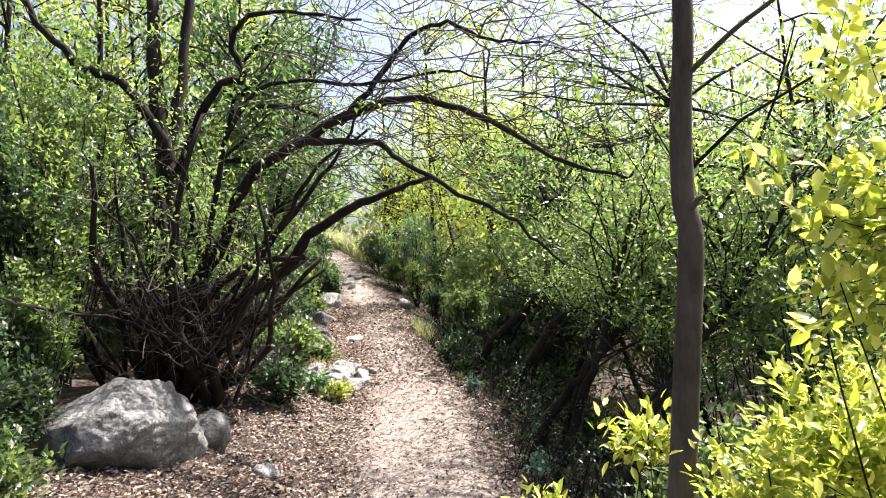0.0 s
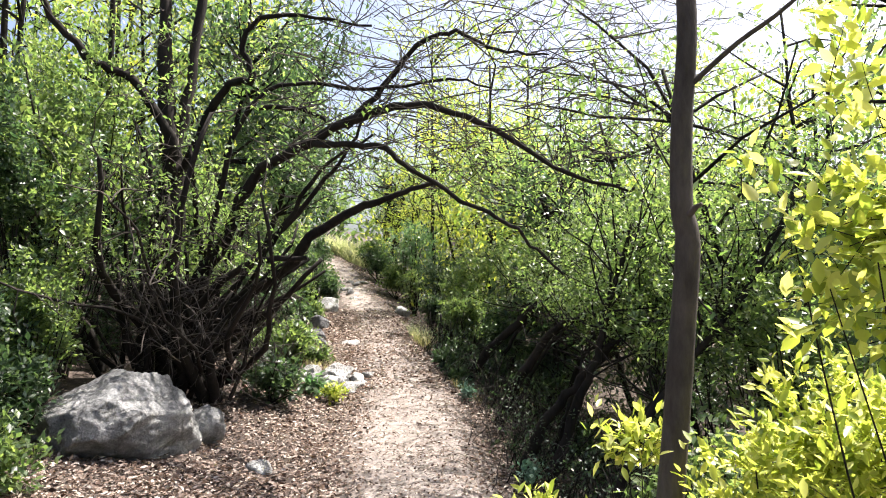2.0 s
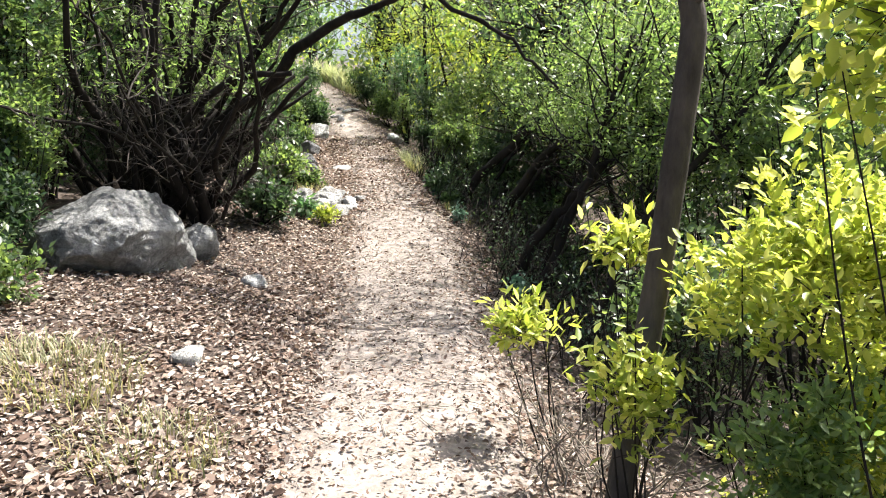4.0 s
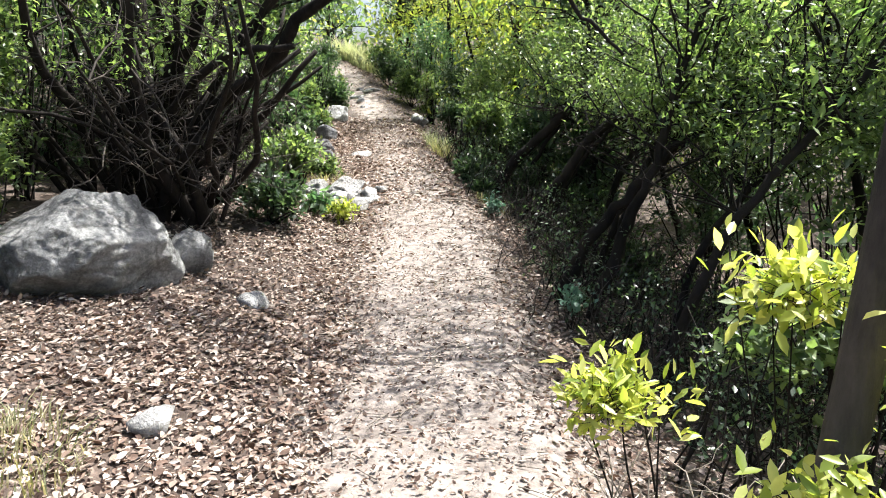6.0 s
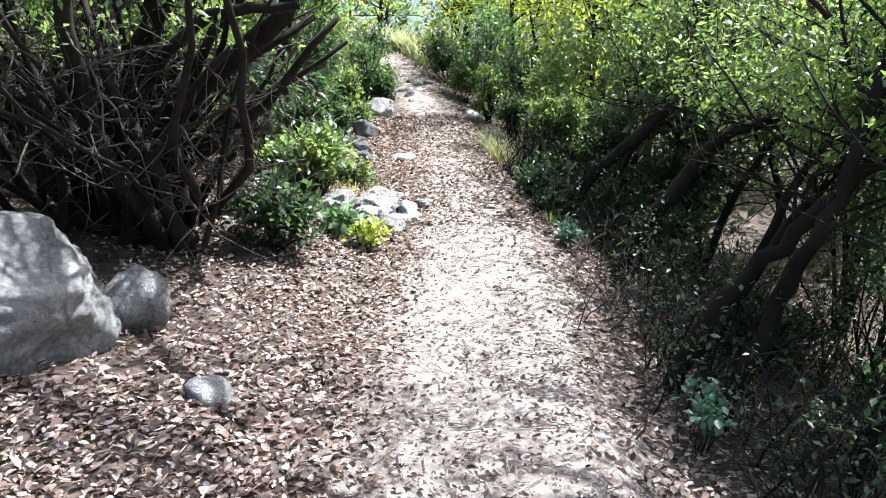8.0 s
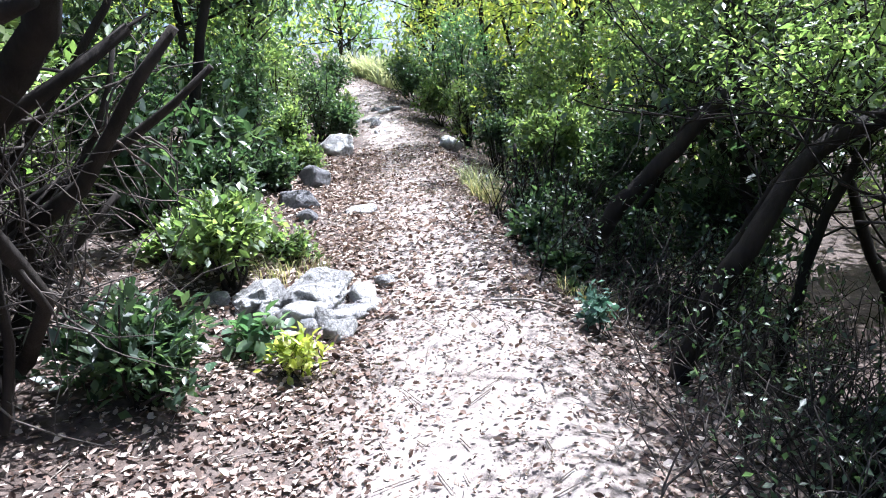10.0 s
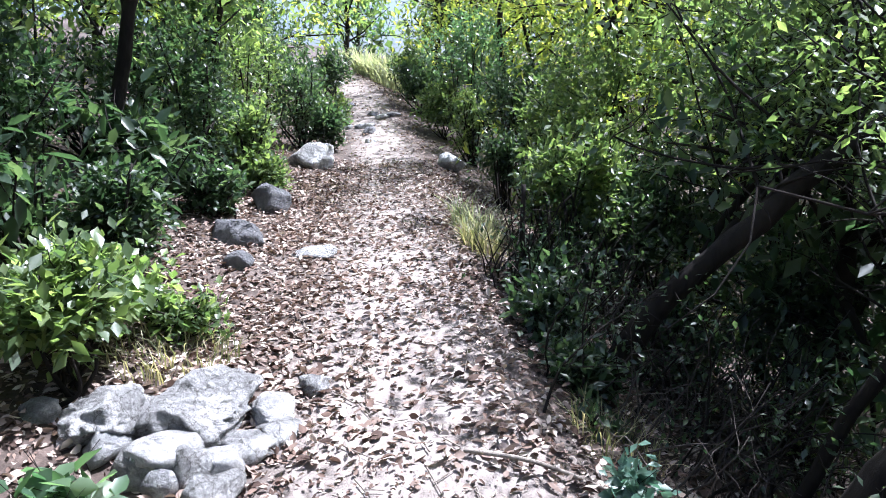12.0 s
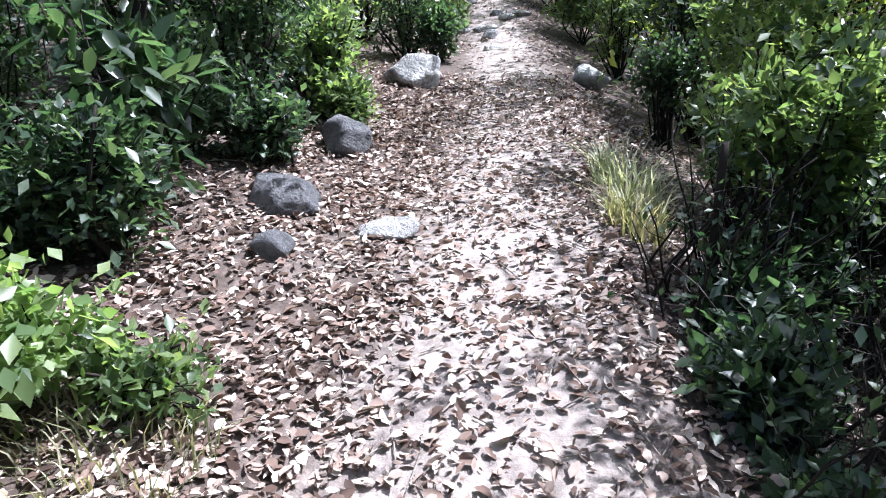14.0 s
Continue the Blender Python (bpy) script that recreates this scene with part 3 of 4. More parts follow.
def build_arching_tree():
    rng = np.random.default_rng(5)
    owner = thing("arching_tree", (-2.95, 7.75, float(land(-2.95, 7.75))), "old dark many-stemmed tree whose bare crooked limbs arch over the trail", "tree")
    w, fine = Wood(), Wood()
    tips, ways = [], []
    lines = []
    for pts, r0, r1 in BOUGHS.values():
        line = smooth_line(pts, 5, rng, 0.012)
        w.tube(line, r0, r1, 8, 0.1, rng)
        lines.append((line, r0, r1))
    for i in range(58):
        a = rng.uniform(-0.9, 2.3)
        s = np.array([-2.9 + rng.normal(0, 0.28), 7.75 + rng.normal(0, 0.25), 0.4])
        way = np.array([math.cos(a) * 0.75, -math.sin(a) * 0.35 + rng.normal(0, 0.25), rng.uniform(0.45, 1.5)])
        line = wander(rng, s, way, rng.uniform(1.3, 3.2), 10, 0.14, 0.02)
        line = line[:max(3, int(np.argmax(np.append(((line[:, 0] > -1.25) & (line[:, 2] < 2.5)) | (line[:, 1] > 8.05), True))))]
        r = rng.uniform(0.02, 0.07)
        w.tube(line, r, r * 0.3, 6, 0.08, rng)
        lines.append((line, r, r * 0.3))
    for line, r0, r1 in lines:
        for j in range(7 if r0 > 0.03 else 4):
            k = rng.integers(len(line) // 3, len(line)) if len(line) > 3 else len(line) - 1
            way = rng.normal(0, 1, 3) + (0.35, -0.1, 0.25)
            tw = wander(rng, line[k], way, rng.uniform(0.35, 1.1), 6, 0.25, 0.0)
            if ((tw[:, 2] < 2.4) & (tw[:, 0] > -1.4)).any() or (tw[:, 1] > 8.2).any():
                continue
            fine.tube(tw, 0.008, 0.003, 4)
            for q in range(4):
                m = rng.integers(2, 7)
                t2 = wander(rng, tw[m], rng.normal(0, 1, 3) + (0.2, 0, 0.1), rng.uniform(0.15, 0.55), 4, 0.3, 0.0)
                if ((t2[:, 2] < 2.4) & (t2[:, 0] > -1.5)).any():
                    continue
                fine.tube(t2, 0.004, 0.0015, 3)
                tips.append(t2[-1])
                ways.append(t2[-1] - t2[-2])
    # the bare net of twigs over the trail
    for i in range(330):
        s = np.array([rng.uniform(-1.6, 2.4), rng.uniform(5.4, 8.2), rng.uniform(2.6, 5.0)])
        tw = wander(rng, s, (rng.normal(0.9, 0.6), rng.normal(0, 0.5), rng.normal(0, 0.35)), rng.uniform(0.6, 1.5), 7, 0.2, -0.01)
        fine.tube(tw, 0.006, 0.002, 4)
        for q in range(3):
            t2 = wander(rng, tw[rng.integers(2, 8)], rng.normal(0, 1, 3) + (0.5, 0, 0), rng.uniform(0.2, 0.6), 4, 0.28, 0.0)
            fine.tube(t2, 0.0035, 0.0015, 3)
            if q == 0:
                tips.append(t2[-1])
                ways.append(t2[-1] - t2[-2])
    tips, ways = np.array(tips), np.array(ways)
    ways /= np.linalg.norm(ways, axis=1, keepdims=True)
    sel = (rng.uniform(size=len(tips)) < np.where(tips[:, 0] > -1.2, 0.5, 1.0)) & (tips[:, 2] > 1.7)
    c, h, nor, ln = leaves_round(rng, tips[sel], ways[sel], 8, 0.06, 0.16, 0.2)
    part(owner, "trunk", w.mesh("trunk", BARK))
    part(owner, "twigs", fine.mesh("twigs", BARK_GREY), "stuff")
    part(owner, "leaves", leaf_mesh("leaves", c, h, nor, ln, ln * 0.45, GREEN_FRESH), "stuff")


build_arching_tree()


# ---- the slim tree beside the trail ----
def build_slim_tree():
    rng = np.random.default_rng(8)
    at = (0.9, 2.85)
    owner = thing("slim_tree", (*at, float(land(*at))), "slim upright tree with smooth grey-brown bark beside the trail", "tree")
    w = Wood()
    w.tube(smooth_line([(0.88, 2.85, -0.45), (0.94, 2.88, 0.05), (1.03, 2.9, 0.71), (1.09, 2.9, 1.3), (1.125, 2.9, 1.69), (1.105, 2.9, 1.85), (1.115, 2.9, 2.18), (1.147, 2.9, 2.62), (1.15, 2.95, 3.6), (1.3, 3.0, 5.2)], 5), 0.058, 0.034, 12, 0.03, rng)
    w.tube(smooth_line([(1.12, 2.9, 2.3), (1.3, 2.8, 2.46), (1.47, 2.7, 2.58), (1.8, 2.6, 2.9)], 4), 0.012, 0.006, 6)
    w.tube([(1.12, 2.87, 1.8), (1.135, 2.82, 1.83), (1.15, 2.8, 1.84)], 0.014, 0.008, 6)
    tips, ways = [], []
    for i in range(15):
        s = np.array([1.2 + rng.normal(0, 0.05), 2.98, rng.uniform(3.4, 5.2)])
        line = wander(rng, s, (rng.normal(-0.4, 0.8), rng.normal(0.5, 0.8), 0.6), rng.uniform(0.6, 1.6), 6, 0.2)
        w.tube(line, 0.012, 0.004, 4)
        for q in range(8):
            tips.append(line[rng.integers(2, 7)] + rng.normal(0, 0.12, 3))
            ways.append(rng.normal(0, 1, 3))
    tips, ways = np.array(tips), np.array(ways)
    ways /= np.linalg.norm(ways, axis=1, keepdims=True)
    c, h, nor, ln = leaves_round(rng, tips, ways, 8, 0.07, 0.15, 0.2)
    part(owner, "trunk", w.mesh("trunk", BARK_GREY))
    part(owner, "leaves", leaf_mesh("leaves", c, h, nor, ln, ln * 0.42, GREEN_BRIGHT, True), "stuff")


build_slim_tree()

# ---- the leaning trunks over the gully ----
LEANING = [
    ([(0.77, 6.93, -0.35), (0.98, 6.92, 0.2), (1.3, 6.9, 0.58), (1.62, 6.9, 0.95), (1.98, 6.95, 1.15), (2.44, 7, 1.35), (3.0, 7.2, 1.9)], 0.06),
    ([(1.0, 6.75, -0.45), (1.22, 6.7, 0.3), (1.45, 6.7, 0.78), (1.6, 6.75, 1.3), (1.9, 6.9, 2.2)], 0.055),
    ([(0.6, 8.66, -0.3), (0.74, 8.62, 0.15), (1.02, 8.6, 0.6), (1.46, 8.6, 1.12), (2.27, 8.6, 1.36), (2.9, 8.6, 1.45), (3.5, 8.7, 1.9)], 0.068),
    ([(0.2, 10.1, 0.0), (0.46, 10.05, 0.5), (0.88, 10, 0.95), (1.54, 10, 1.47), (2.4, 10, 1.9), (3.2, 10.1, 2.5)], 0.078),
    ([(1.3, 8.0, -0.6), (1.5, 8.0, 0.2), (1.9, 8.1, 1.0), (2.6, 8.2, 1.7), (3.2, 8.3, 2.6)], 0.04),
    ([(1.5, 9.6, -0.5), (1.75, 9.6, 0.4), (2.2, 9.6, 1.2), (2.8, 9.7, 2.2)], 0.045),
    ([(1.25, 5.6, -0.6), (1.5, 5.6, 0.2), (1.95, 5.7, 0.9), (2.6, 5.8, 1.6), (3.1, 5.9, 2.6)], 0.04),
    ([(1.1, 7.5, -0.5), (1.3, 7.45, 0.25), (1.65, 7.45, 0.8), (2.1, 7.5, 1.25), (2.9, 7.6, 1.6), (3.6, 7.7, 1.8)], 0.034),
    ([(0.85, 9.3, -0.3), (1.05, 9.25, 0.3), (1.4, 9.2, 0.85), (2.0, 9.2, 1.35), (2.8, 9.3, 1.7)], 0.036),
    ([(0.62, 10.7, -0.1), (0.8, 10.7, 0.45), (1.15, 10.7, 1.0), (1.7, 10.8, 1.5), (2.5, 10.9, 1.9)], 0.034),
    ([(1.5, 6.3, -0.6), (1.7, 6.3, 0.2), (2.1, 6.3, 0.8), (2.7, 6.4, 1.2), (3.4, 6.5, 1.5)], 0.035),
    ([(0.9, 11.6, 0.0), (1.2, 11.6, 0.7), (1.7, 11.7, 1.4), (2.3, 11.8, 2.3)], 0.04),
]


def build_leaning_trees():
    for i, (pts, r) in enumerate(LEANING):
        rng = np.random.default_rng(60 + i)
        base = np.array(pts[0])
        base[2] = float(land(base[0], base[1]))
        owner = thing("leaning_tree", base, "dark crooked trunk leaning out over the shaded gully", "tree", "leaning trees")
        w = Wood()
        line = smooth_line(pts, 5, rng, 0.012)
        w.tube(line, r, r * 0.4, 8, 0.1, rng)
        tips, ways = [], []
        for j in range(40):
            k = int(len(line) * rng.uniform(0.35, 1) - 1)
            br = wander(rng, line[k], (rng.normal(0.3, 0.7), rng.normal(0.55, 0.6), rng.uniform(0.1, 1.1)), rng.uniform(0.5, 1.6), 6, 0.2, 0.02)
            if (br[:, 2] < land(br[:, 0], br[:, 1]) + 1.15).any():
                continue
            w.tube(br, min(r * 0.22, 0.011), 0.004, 4)
            for q in range(11):
                tw = wander(rng, br[rng.integers(2, 7)], rng.normal(0, 1, 3) + (0, 0, 0.2), rng.uniform(0.15, 0.5), 3, 0.3)
                if q < 4:
                    w.tube(tw, 0.004, 0.002, 3)
                tips.append(tw[-1])
                ways.append(tw[-1] - tw[-2])
        tips, ways = np.array(tips), np.array(ways)
        ways /= np.linalg.norm(ways, axis=1, keepdims=True)
        ok = tips[:, 2] > land(tips[:, 0], tips[:, 1]) + 1.7
        c, h, nor, ln = leaves_round(rng, tips[ok], ways[ok], 14, 0.056, 0.2, 0.1)
        keep = clear_of_walk(c)
        part(owner, "trunk", w.mesh("trunk", BARK))
        part(owner, "leaves", leaf_mesh("leaves", c[keep], h[keep], nor[keep], ln[keep], ln[keep] * 0.45, (GREEN_MID, GREEN_FRESH, GREEN_MID)[i % 3]), "stuff")


build_leaning_trees()

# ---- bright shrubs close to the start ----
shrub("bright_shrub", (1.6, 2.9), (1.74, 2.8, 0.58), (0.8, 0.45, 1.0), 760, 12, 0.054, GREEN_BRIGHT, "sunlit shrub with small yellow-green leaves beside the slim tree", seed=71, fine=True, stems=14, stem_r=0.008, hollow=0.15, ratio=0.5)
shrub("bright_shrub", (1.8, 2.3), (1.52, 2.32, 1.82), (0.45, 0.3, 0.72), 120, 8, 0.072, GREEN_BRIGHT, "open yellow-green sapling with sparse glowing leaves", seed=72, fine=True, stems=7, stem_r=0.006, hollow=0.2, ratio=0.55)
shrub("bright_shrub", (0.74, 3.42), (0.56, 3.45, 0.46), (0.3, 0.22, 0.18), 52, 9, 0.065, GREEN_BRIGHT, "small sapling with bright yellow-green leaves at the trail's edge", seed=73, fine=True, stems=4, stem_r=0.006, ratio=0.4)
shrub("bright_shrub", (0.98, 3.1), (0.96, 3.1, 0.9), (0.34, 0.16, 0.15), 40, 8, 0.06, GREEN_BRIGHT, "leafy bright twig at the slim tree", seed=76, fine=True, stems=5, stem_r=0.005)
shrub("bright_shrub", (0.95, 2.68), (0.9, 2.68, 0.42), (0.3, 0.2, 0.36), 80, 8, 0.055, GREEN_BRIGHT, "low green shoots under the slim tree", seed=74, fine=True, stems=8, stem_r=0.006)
shrub("bright_shrub", (1.9, 4.4), (1.75, 4.4, 0.35), (0.7, 0.6, 0.45), 120, 12, 0.055, GREEN_MID, "green shrub in the gully's shade", seed=75)


shrub("bright_shrub", (1.5, 2.5), (1.5, 2.48, 0.2), (0.55, 0.22, 0.42), 210, 11, 0.05, GREEN_FRESH, "low leafy green growth at the shrub's foot", seed=77, fine=True, stems=12, hollow=0.2, stem_r=0.006)


def build_dead_brush():
    rng = np.random.default_rng(91)
    for at, n, size in (((0.85, 3.15), 50, 0.62), ((1.2, 6.0), 30, 0.8), ((1.0, 7.6), 30, 0.8), ((0.55, 9.6), 30, 0.7), ((0.2, 11.0), 34, 0.7), ((1.8, 8.6), 40, 1.0), ((1.6, 10.6), 40, 1.0), ((1.7, 6.6), 40, 1.0), ((0.9, 10.4), 60, 0.9), ((0.5, 11.6), 50, 0.8), ((1.2, 9.3), 50, 0.8), ((0.95, 8.2), 40, 0.7)):
        w = Wood()
        z = float(land(*at))
        for i in range(n):
            s = np.array([at[0] + rng.normal(0, size * 0.3), at[1] + rng.normal(0, size * 0.3), 0])
            s[2] = float(land(s[0], s[1])) - 0.02
            tw = wander(rng, s, (rng.normal(0, 0.7), rng.normal(0, 0.7), 1), size * rng.uniform(0.5, 1.2), 6, 0.25)
            if clear_of_walk(tw).all() and (tw[:, 0] > along(tw[:, 1], TRAIL_X) + 0.5).all():
                w.tube(tw, 0.006, 0.002, 3)
                for q in range(3):
                    t2 = wander(rng, tw[rng.integers(2, 6)], rng.normal(0, 1, 3) + (0, 0, 0.3), size * 0.35, 4, 0.3)
                    if clear_of_walk(t2).all() and (t2[:, 0] > along(t2[:, 1], TRAIL_X) + 0.5).all():
                        w.tube(t2, 0.003, 0.0015, 3)
        owner = thing("dead_brush", (*at, z), "tangle of thin dry leafless twigs on the gully's edge", "brush", "dead brush")
        part(owner, "twigs", w.mesh("twigs", TWIG if at[1] < 4 else BARK_GREY), "stuff")


build_dead_brush()

# ---- left bank ----
shrub("bank_shrub", (-4.2, 6.6), (-4.1, 6.6, 2.1), (1.1, 0.9, 1.9), 900, 14, 0.055, GREEN_MID, "tall dense shrub with small green leaves above the boulder", seed=81, stems=26, hollow=0.5, stem_r=0.02)
shrub("bank_shrub", (-3.5, 5.4), (-3.35, 5.3, 0.9), (0.6, 0.6, 0.8), 300, 13, 0.05, GREEN_DEEP, "dense dark green shrub crowding the boulder", seed=82, stems=16)
shrub("bank_shrub", (-2.75, 4.4), (-2.75, 4.4, 0.45), (0.45, 0.4, 0.4), 130, 12, 0.05, GREEN_MID, "low green shrub on the bank", seed=83)
shrub("bank_shrub", (-2.0, 9.2), (-2.0, 9.2, 0.92), (0.36, 0.42, 0.32), 130, 12, 0.06, GREEN_MID, "leafy green shrub under the arching limbs", seed=84)
shrub("bank_shrub", (-1.9, 7.9), (-1.9, 7.9, 0.6), (0.5, 0.45, 0.35), 110, 11, 0.06, GREEN_DEEP, "dark green undergrowth beneath the old tree", seed=85)
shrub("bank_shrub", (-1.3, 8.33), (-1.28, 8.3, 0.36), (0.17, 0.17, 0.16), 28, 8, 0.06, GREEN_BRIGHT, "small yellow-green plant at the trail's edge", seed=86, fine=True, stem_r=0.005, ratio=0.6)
shrub("leafy_plant", (-1.6, 8.55), (-1.58, 8.5, 0.42), (0.3, 0.2, 0.14), 26, 4, 0.1, GREEN_GREY, "plant with broad round pale green leaves on the ledge", category="plant", seed=87, fine=True, ratio=0.8, stem_r=0.005)
shrub("bank_shrub", (-2.25, 9.75), (-2.28, 9.66, 0.85), (0.62, 0.36, 0.27), 230, 12, 0.045, GREEN_FRESH, "spreading shrub with fresh green leaves above the outcrop", seed=88, ratio=0.6)
shrub("bank_shrub", (-1.85, 9.85), (-1.8, 9.8, 0.66), (0.32, 0.25, 0.18), 55, 10, 0.045, GREEN_MID, "low green plants by the outcrop", seed=89)
shrub("leafy_plant", (-2.75, 10.9), (-2.7, 10.9, 1.45), (0.5, 0.45, 0.6), 70, 6, 0.15, GREEN_DEEP, "shrub with large drooping dark green leaves", category="plant", seed=90, fine=True, ratio=0.5, droop=0.8, spread=0.25)
shrub("leafy_plant", (-2.6, 9.9), (-2.75, 9.7, 1.5), (0.55, 0.4, 0.5), 45, 6, 0.15, GREEN_DEEP, "shrub with large hanging dark green leaves", category="plant", seed=96, fine=True, ratio=0.5, droop=0.8, spread=0.25)
shrub("narrow_leaved_plant", (-3.3, 10.8), (-3.3, 10.8, 1.95), (0.3, 0.3, 0.25), 12, 12, 0.2, GREEN_GREY, "plant with long narrow grey-green leaves in whorls", category="plant", seed=97, fine=True, ratio=0.13, spread=0.05, stem_r=0.008)
for k, (bx, by, cz, rx, rz, n) in enumerate([(-3.6, 10.6, 1.9, 0.9, 1.3, 420), (-3.2, 12.6, 1.9, 0.75, 1.0, 330), (-3.7, 14.6, 2.3, 0.9, 1.3, 330), (-4.7, 17.2, 2.9, 1.1, 1.5, 300), (-2.6, 11.9, 1.15, 0.4, 0.35, 120), (-3.3, 9.2, 1.4, 0.7, 0.8, 260), (-5.2, 20.5, 3.4, 1.0, 1.2, 220), (-4.3, 8.4, 1.6, 0.9, 1.5, 300), (-5.2, 6.8, 2.2, 1.0, 2.0, 300), (-3.9, 9.8, 3.0, 0.9, 1.2, 260), (-2.5, 10.5, 1.15, 0.4, 0.45, 150), (-2.75, 13.1, 1.5, 0.4, 0.5, 130), (-3.1, 15.7, 1.9, 0.5, 0.7, 150), (-3.9, 18.4, 2.4, 0.5, 0.7, 120), (-4.4, 4.6, 1.2, 0.8, 1.2, 240), (-2.95, 10.3, 1.1, 0.45, 0.5, 150), (-3.0, 11.7, 1.3, 0.45, 0.6, 150), (-2.55, 12.9, 1.15, 0.35, 0.35, 100), (-3.2, 13.6, 1.6, 0.5, 0.6, 130), (-4.3, 13.0, 1.9, 0.8, 0.9, 170), (-3.9, 16.4, 2.3, 0.8, 1.0, 170), (-4.3, 11.5, 1.6, 0.7, 0.9, 150)]):
    shrub("bank_shrub", (bx, by), (bx, by, cz), (rx, rx * 0.9, rz), n, 11, 0.052, (GREEN_DEEP, GREEN_DEEP, GREEN_MID)[k % 3], "dense dark green shrub on the bank above the trail", seed=100 + k, stems=14, hollow=0.45, stem_r=0.016)

for k, (bx, by, cz, rx, rz, n, m) in enumerate([(-3.35, 5.75, 1.3, 0.5, 0.7, 260, GREEN_MID), (-3.7, 6.3, 2.6, 0.8, 1.2, 420, GREEN_DEEP), (-3.2, 4.9, 0.55, 0.45, 0.45, 200, GREEN_DEEP), (-4.0, 7.4, 3.6, 1.0, 1.2, 420, GREEN_MID), (-3.0, 8.6, 2.2, 0.7, 1.0, 220, GREEN_FRESH)]):
    shrub("bank_shrub", (bx, by), (bx, by, cz), (rx, rx * 0.8, rz), n, 13, 0.042, m, "shrub with many small green leaves crowding the old tree", seed=700 + k, stems=16, hollow=0.3, stem_r=0.01)
for k, (bx, by, cz, rx, rz, n) in enumerate([(-1.45, 17.6, 1.85, 0.5, 0.5, 150), (-2.05, 19.4, 2.4, 0.55, 0.6, 170), (-2.5, 21.2, 2.8, 0.55, 0.6, 160), (-3.95, 20.4, 2.7, 0.5, 0.6, 140), (-3.2, 17.4, 1.75, 0.45, 0.5, 130), (-2.75, 15.8, 1.6, 0.3, 0.35, 80)]):
    shrub("verge_shrub", (bx, by), (bx, by, cz), (rx, rx, rz), n, 12, 0.06, (GREEN_MID, GREEN_DEEP)[k % 2], "low green shrub crowding the narrow trail", seed=720 + k, stems=10, hollow=0.3, stem_r=0.01)

# ---- right side ----
shrub("blue_plant", (0.3, 8.95), (0.3, 8.95, 0.28), (0.14, 0.14, 0.13), 26, 8, 0.045, GREEN_BLUE, "small plant with bluish grey-green leaves on the gully's edge", category="plant", seed=120, stem_r=0.004, ratio=0.6)
shrub("blue_plant", (0.78, 6.2), (0.8, 6.2, 0.0), (0.2, 0.4, 0.1), 22, 6, 0.04, GREEN_BLUE, "low bluish green creeper on the gully's edge", category="plant", seed=121, stem_r=0.004, ratio=0.6)
for k, (bx, by, cz, rx, rz, n, m) in enumerate([(0.25, 11.5, 1.15, 0.5, 0.5, 190, 1), (0.5, 13.2, 1.5, 0.9, 1.0, 420, 1), (-0.1, 15.2, 1.75, 0.75, 0.9, 320, 0), (1.9, 12.0, 1.9, 1.0, 1.1, 420, 1), (-1.0, 18.0, 2.6, 0.9, 1.1, 300, 2), (3.0, 10.0, 1.9, 1.0, 1.3, 420, 1),
                                               (3.4, 7.6, 1.5, 1.1, 1.5, 420, 0), (3.0, 5.4, 0.9, 1.0, 1.3, 360, 1), (2.8, 9.0, 0.3, 1.0, 0.8, 260, 0), (-0.9, 22.5, 2.6, 0.9, 1.2, 200, 2), (2.6, 14.5, 2.4, 1.2, 1.6, 420, 2), (1.6, 17.0, 2.8, 1.3, 1.6, 380, 1),
                                               (1.5, 10.9, 0.4, 0.6, 0.7, 200, 0), (1.0, 12.2, 0.8, 0.6, 0.8, 220, 0), (3.6, 12.2, 1.4, 1.1, 1.5, 340, 1), (4.6, 8.6, 1.2, 1.2, 1.8, 340, 0), (0.1, 12.6, 0.95, 0.35, 0.4, 110, 1), (-0.35, 14.2, 1.2, 0.4, 0.45, 110, 0), (-0.9, 16.6, 1.6, 0.5, 0.6, 140, 1), (4.4, 5.4, 1.0, 1.0, 1.6, 260, 1),
                                               (0.75, 10.7, 0.25, 0.38, 0.4, 110, 0), (0.0, 10.9, 0.6, 0.26, 0.3, 70, 0), (0.2, 11.3, 0.55, 0.3, 0.35, 90, 0), (0.6, 11.9, 0.75, 0.5, 0.7, 190, 0), (0.14, 10.0, 0.25, 0.27, 0.3, 80, 0), (0.02, 10.5, 0.45, 0.3, 0.38, 100, 0), (0.2, 9.6, 0.1, 0.22, 0.22, 50, 0), (1.6, 8.1, -0.3, 0.45, 0.4, 110, 0)]):
    shrub("gully_shrub", (bx, by), (bx, by, cz), (rx, rx, rz), n, 11, 0.052, (GREEN_DEEP, GREEN_MID, GREEN_GREY)[m], "leafy green shrub between the trail and the gully", seed=140 + k, stems=18, hollow=0.4, stem_r=0.014)


